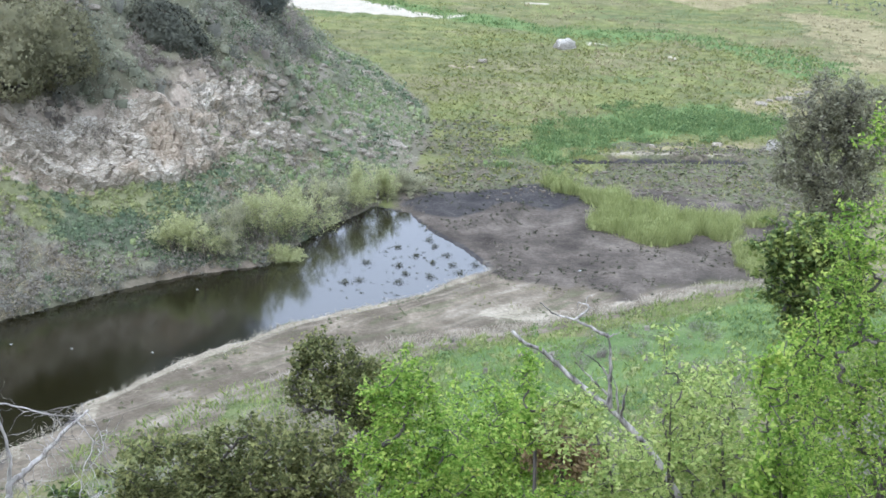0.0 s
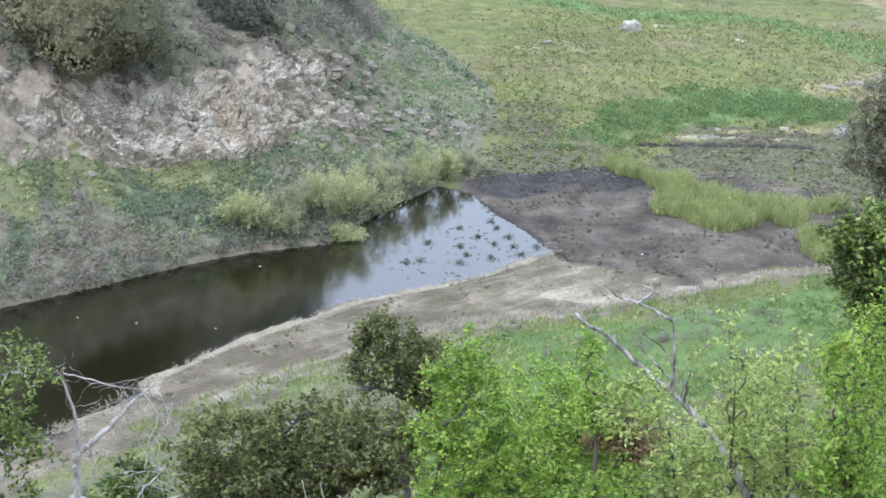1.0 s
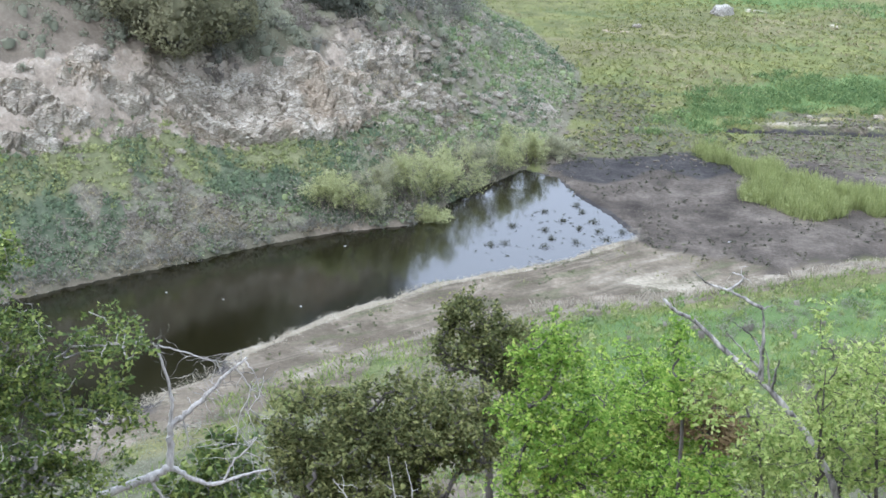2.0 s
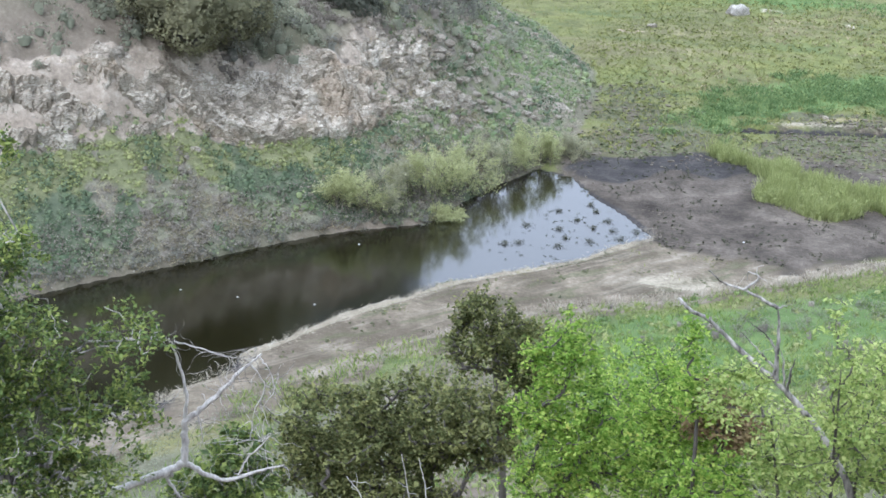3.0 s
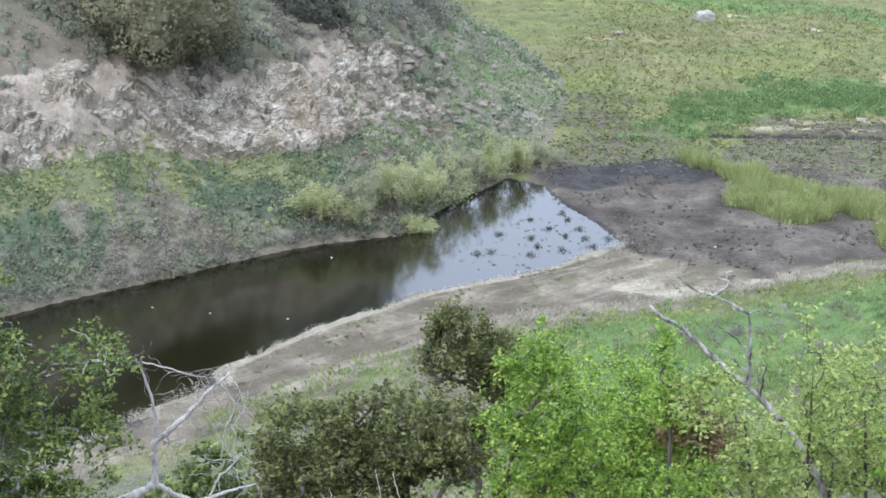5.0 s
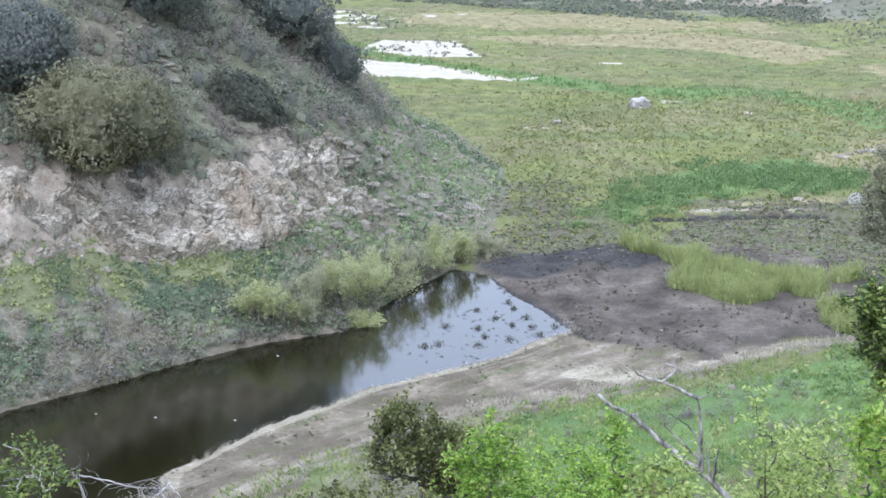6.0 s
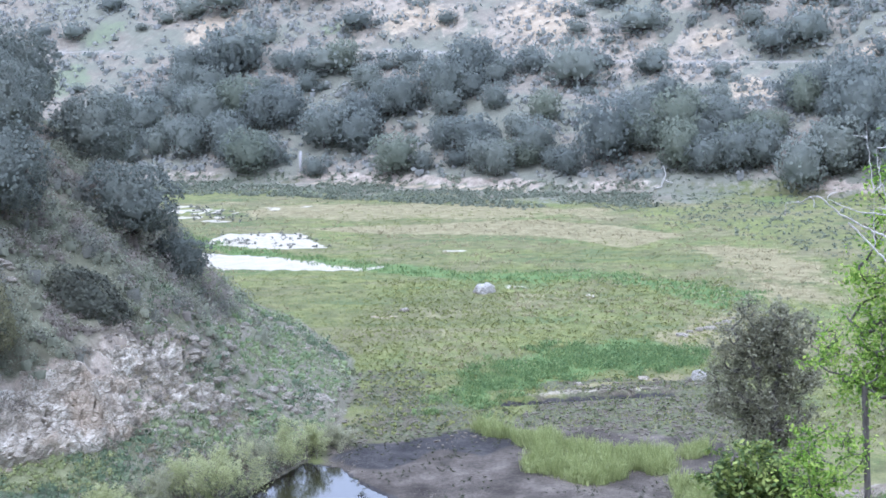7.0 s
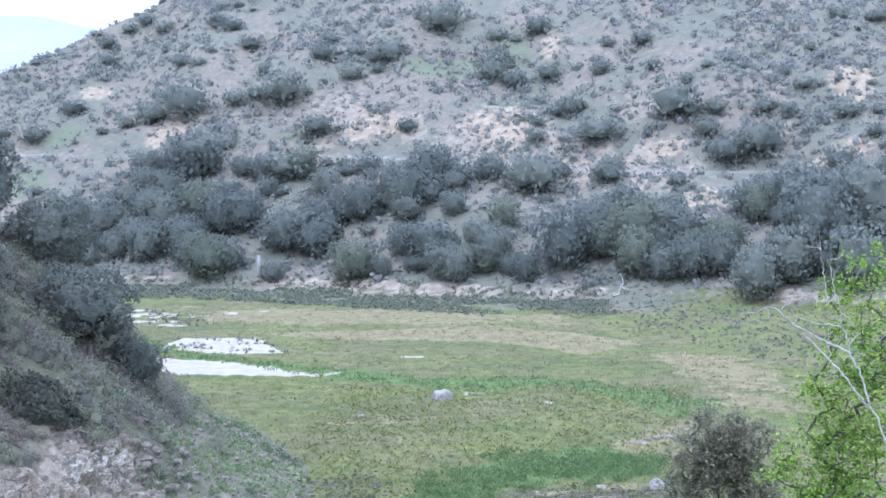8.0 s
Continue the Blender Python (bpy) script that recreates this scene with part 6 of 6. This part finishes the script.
near_tree("sapling", "slender pale green sapling with sparse leaves", 1.8, 14.9,
          [(1.46, 14.93, 23.55, 0.15, 0.35), (1.57, 14.92, 22.87, 0.24, 0.35), (1.75, 14.9, 22.11, 0.38, 0.49)],
          M_PALE_GREEN, M_BARK, 0.022, 85, 20, 0.0386, 0.05, 0.1, 0.2, 206, 0.28)
near_tree("sapling", "slender pale green sapling with sparse leaves", 2.7, 15.3,
          [(2.23, 15.34, 22.89, 0.32, 0.39), (2.49, 15.3, 22.12, 0.5, 0.5), (2.28, 15.33, 21.42, 0.43, 0.36)],
          M_PALE_GREEN, M_BARK, 0.025, 130, 20, 0.0386, 0.06, 0.15, 0.2, 207, 0.3)
near_tree("sapling", "slender bright green sapling among others", 3.1, 13.7,
          [(2.59, 13.76, 23.74, 0.23, 0.36), (2.86, 13.71, 23.07, 0.42, 0.58), (2.76, 13.73, 22.31, 0.39, 0.32)],
          M_GREEN, M_BARK, 0.025, 130, 21, 0.043, 0.06, 0.1, 0.2, 208, 0.3)
near_tree("sapling", "low pale green sapling beside the dead snag", 1.3, 14.4,
          [(0.96, 14.47, 22.03, 0.4, 0.37), (1.27, 14.44, 21.67, 0.4, 0.34), (0.36, 14.5, 22.59, 0.4, 0.34)],
          M_PALE_GREEN, M_BARK, 0.022, 130, 24, 0.0386, 0.06, 0.1, 0.2, 209, 0.3)
near_tree("walnut_tree", "tall bright green walnut with drooping compound leaves", 3.9, 12.4,
          [(3.99, 13.03, 28.79, 0.22, 0.22), (3.73, 13.11, 28.49, 0.2, 0.17), (4.03, 13.02, 28.23, 0.23, 0.31), (4.02, 13.02, 27.74, 0.28, 0.26), (3.56, 13.17, 27.49, 0.14, 0.36), (3.96, 13.04, 27.13, 0.3, 0.3), (3.21, 13.26, 26.72, 0.2, 0.12), (3.62, 13.15, 26.58, 0.34, 0.2), (3.79, 13.1, 28, 0.22, 0.24), (3.74, 13.11, 27, 0.34, 0.3), (3.85, 13.08, 27.51, 0.3, 0.3), (3.92, 13.06, 26.63, 0.36, 0.26), (3.31, 13.24, 26.86, 0.17, 0.13), (3.12, 12.62, 25.93, 0.36, 0.3), (2.96, 12.66, 25.48, 0.3, 0.24), (2.89, 12.67, 24.79, 0.36, 0.36), (3.25, 12.59, 24.98, 0.3, 0.42), (3.05, 12.64, 24.04, 0.36, 0.48), (3.44, 12.54, 24, 0.36, 0.6), (3.26, 12.58, 23.23, 0.48, 0.42)],
          M_GREEN, M_BARK, 0.045, 700, 31, 0.0256, 0.075, 0.08, 0.35, 210, 0.3)
near_tree("oak_tree", "dense deep green oak beside the walnut", 4.7, 20.5,
          [(4.04, 20.61, 23.08, 0.63, 0.39), (3.94, 20.63, 22.47, 0.44, 0.49), (4.57, 20.5, 22.37, 0.68, 0.58), (4.39, 20.54, 21.73, 0.49, 0.49)],
          M_OAK_FRESH, M_BARK, 0.12, 330, 60, 0.05, 0.1, 0.02, 0.1, 211, 0.35)
near_tree("oak_tree", "tall dusky olive oak rising from the lower slope", 7.2, 32.8,
          [(6.83, 32.89, 22.93, 0.64, 0.4), (6.2, 33.02, 22.25, 0.64, 0.43), (7.49, 32.75, 22.68, 0.73, 0.49), (5.91, 33.07, 21.36, 0.52, 0.37), (6.76, 32.91, 21.63, 0.76, 0.49), (7.66, 32.71, 21.47, 0.69, 0.58), (6.41, 32.98, 20.58, 0.61, 0.43), (7.35, 32.78, 20.43, 0.76, 0.55), (6.73, 32.92, 19.63, 0.69, 0.49), (7.54, 32.74, 19.4, 0.69, 0.54), (5.77, 33.1, 20.54, 0.28, 0.24), (6.99, 32.86, 22.29, 0.76, 0.46)],
          M_DUSKY, M_BARK, 0.14, 560, 58, 0.046, 0.14, 0.08, 0.1, 212, 0.5)
near_tree("walnut_tree", "young green walnut thicket with rusty patches", -0.4, 19.0,
          [(-0.99, 18.97, 20.38, 0.79, 0.53), (-0.23, 19, 19.92, 0.79, 0.62), (-0.94, 18.98, 19.24, 0.97, 0.53), (0.09, 19, 19.11, 0.79, 0.44)],
          M_GREEN, M_BARK, 0.05, 320, 38, 0.0389, 0.1, 0.04, 0.2, 213, 0.36)
near_tree("sapling", "pale green sapling thicket on the slope", 2.3, 16.8,
          [(2.19, 16.86, 21.36, 0.55, 0.47), (1.71, 16.91, 20.55, 0.63, 0.39), (2.8, 16.77, 20.74, 0.71, 0.47), (2.21, 16.86, 21.9, 0.31, 0.31)],
          M_PALE_GREEN, M_BARK, 0.03, 230, 24, 0.0414, 0.07, 0.08, 0.2, 214, 0.32)
near_tree("walnut_tree", "young bright green walnut among saplings", 3.8, 16.1,
          [(3.53, 16.12, 22.87, 0.38, 0.46), (3.31, 16.16, 22.33, 0.46, 0.46), (3, 16.22, 21.15, 0.61, 0.46), (3.82, 16.05, 21.15, 0.69, 0.46)],
          M_GREEN, M_BARK, 0.04, 300, 31, 0.0358, 0.08, 0.05, 0.2, 215, 0.33)
near_tree("sapling", "soft pale green sapling thicket behind the snag", 2.0, 19.8,
          [(1.7, 19.8, 19.24, 0.74, 0.56), (0.94, 19.86, 18.65, 0.83, 0.56), (2.4, 19.73, 19.39, 0.56, 0.56), (1.82, 19.79, 18.28, 1.11, 0.46)],
          M_PALE_GREEN, M_BARK, 0.04, 300, 34, 0.035, 0.1, 0.08, 0.2, 216, 0.36)
near_tree("shrub", "low olive shrub below the dead tree", -5.8, 12.7,
          [(-5.46, 12.83, 21.74, 0.32, 0.29), (-5.41, 12.85, 21.26, 0.52, 0.29), (-5.98, 12.61, 21.15, 0.39, 0.26)],
          M_OAK_FRESH, M_BARK, 0.03, 120, 24, 0.0562, 0.06, 0.05, 0.1, 217, 0.25)
near_tree("shrub", "rust-brown withered shrub among the green walnuts", 0.7, 17.2,
          [(0.18, 17.18, 20.97, 0.36, 0.2), (0.59, 17.17, 20.61, 0.3, 0.26), (-0.06, 17.19, 20.6, 0.24, 0.16)],
          M_RUST, M_BARK, 0.03, 130, 22, 0.045, 0.08, 0.1, 0.2, 218, 0.3)


dead_wood("dead_tree", "bleached leafless dead tree with crooked grey limbs",
          [[(-6.66, 11.13, 21.79), (-6.21, 11.38, 21.93), (-5.95, 11.51, 22.04), (-5.76, 11.61, 22.09), (-5.61, 11.67, 22.2)],
           [(-5.61, 11.67, 22.2), (-5.59, 11.69, 22.51), (-5.59, 11.68, 22.71), (-5.46, 11.74, 22.82), (-5.24, 11.84, 23.01), (-5.07, 11.91, 23.24), (-4.91, 11.98, 23.39), (-4.79, 12.02, 23.5)],
           [(-5.62, 11.67, 22.2), (-5.41, 11.77, 22.01), (-5.18, 11.86, 21.91), (-4.86, 12, 22.02), (-4.58, 12.1, 22.08)],
           [(-5.58, 11.69, 22.76), (-5.55, 11.7, 23.04), (-5.6, 11.68, 23.37), (-5.67, 11.65, 23.66), (-5.7, 11.63, 23.75)],
           [(-5.65, 11.66, 23.7), (-5.35, 11.79, 23.58), (-5.13, 11.89, 23.47), (-4.91, 11.98, 23.44)],
           [(-4.83, 12.01, 23.48), (-4.71, 12.05, 23.31), (-4.66, 12.07, 23.03), (-4.8, 12.02, 22.84)],
           [(-5.06, 11.91, 21.98), (-4.97, 11.95, 22.19), (-4.81, 12.01, 22.36), (-4.71, 12.05, 22.5)],
           [(-4.91, 11.98, 23.39), (-4.74, 12.04, 23.1), (-4.89, 11.98, 22.79), (-4.93, 11.97, 22.43)],
           [(-5.46, 11.74, 22.82), (-5.43, 11.76, 22.65), (-5.41, 11.77, 22.4)],
           [(-5.74, 11.61, 22.06), (-5.8, 11.59, 22), (-5.69, 11.64, 21.78), (-5.62, 11.67, 21.63)]],
          0.06, 170, 301, M_DEAD, (-6.9, 11.0), reach=0.5, twig_r=0.0034, twig_mat=M_DEAD_DARK, taper=0.75, weights=(0.75, 0.6, 0.42, 0.16, 0.15, 0.26, 0.15, 0.2, 0.5))
dead_wood("dead_snag", "weathered grey leaning dead snag with broken forks",
          [[(2.12, 15.73, 20.44), (1.97, 15.75, 20.85), (1.73, 15.78, 21.2), (1.52, 15.8, 21.5), (1.21, 15.83, 21.81), (0.88, 15.85, 22.12), (0.51, 15.87, 22.37), (0.24, 15.88, 22.6), (-0.08, 15.89, 22.87), (-0.29, 15.89, 22.92), (-0.46, 15.88, 23.09)],
           [(0.91, 15.85, 22.08), (0.88, 15.86, 22.45), (0.85, 15.86, 22.89), (0.81, 15.86, 23.12)],
           [(0.81, 15.86, 23.12), (0.61, 15.87, 23.22), (0.35, 15.88, 23.32), (0.08, 15.89, 23.37), (-0.12, 15.89, 23.52)],
           [(0.35, 15.88, 23.32), (0.51, 15.87, 23.46), (0.52, 15.87, 23.55), (0.38, 15.88, 23.57)],
           [(0.81, 15.86, 23.12), (0.95, 15.85, 23.2)],
           [(0.9, 15.85, 22.32), (0.85, 15.86, 22.55), (0.71, 15.87, 22.73), (0.45, 15.88, 22.88)],
           [(1.07, 15.84, 21.96), (1.08, 15.84, 22.26), (1.12, 15.84, 22.45)],
           [(0.88, 15.86, 22.27), (0.65, 15.87, 22.47), (0.4, 15.88, 22.71)],
           [(1.03, 15.85, 22), (0.98, 15.85, 22.36), (0.9, 15.85, 22.57)]],
          0.064, 14, 302, M_DEAD_DARK, (2.5, 15.5), reach=0.25, taper=0.32, weights=(0.62, 0.4, 0.3, 0.25, 0.3, 0.35, 0.3, 0.3))
dead_wood("dead_branches", "pale bare dead branches beside the walnut",
          [[(3.93, 12.53, 27.33), (3.8, 12.57, 27.49), (3.65, 12.62, 27.69), (3.47, 12.67, 27.89), (3.26, 12.73, 28.1)],
           [(3.84, 12.55, 27.44), (3.77, 12.58, 27.71), (3.67, 12.61, 27.93), (3.65, 12.61, 28.02), (3.59, 12.63, 28.21), (3.56, 12.64, 28.4), (3.49, 12.66, 28.61), (3.48, 12.67, 28.8)],
           [(3.67, 12.61, 27.93), (3.44, 12.68, 28.04), (3.19, 12.75, 28.18), (2.98, 12.81, 28.36), (2.86, 12.84, 28.29), (2.71, 12.87, 28.28), (2.71, 12.87, 28.18)],
           [(3.59, 12.63, 28.18), (3.37, 12.7, 28.2), (3.19, 12.75, 28.25), (3.07, 12.78, 28.33)],
           [(3.49, 12.66, 27.88), (3.48, 12.67, 28.17), (3.47, 12.67, 28.44)],
           [(3.46, 12.67, 28.43), (3.43, 12.68, 28.65), (3.4, 12.69, 28.81), (3.38, 12.7, 29.03)]],
          0.011, 12, 303, M_DEAD, (5.0, 11.6), reach=0.2, weights=(1.0, 0.9, 0.75, 0.4, 0.5), taper=0.7)
dead_wood("dead_sapling", "thin bare dead stem rising through the oak", [[(-4.19, 14.33, 19.86), (-4.31, 14.29, 20.4), (-4.49, 14.24, 20.67)]], 0.02, 4, 310, M_DEAD, (-4.2, 14.3), "dead tree", 0.4)
dead_wood("dead_sapling", "thin bare dead stem rising through the oak", [[(-3.6, 14.48, 19.87), (-3.69, 14.46, 20.4), (-3.79, 14.43, 21.01)]], 0.02, 4, 311, M_DEAD, (-3.6, 14.5), "dead tree", 0.4)
dead_wood("dead_sapling", "thin bare dead stem rising through the oak", [[(-3.44, 14.52, 19.87), (-3.47, 14.51, 20.5), (-3.57, 14.49, 20.95)]], 0.02, 4, 312, M_DEAD, (-3.4, 14.5), "dead tree", 0.4)
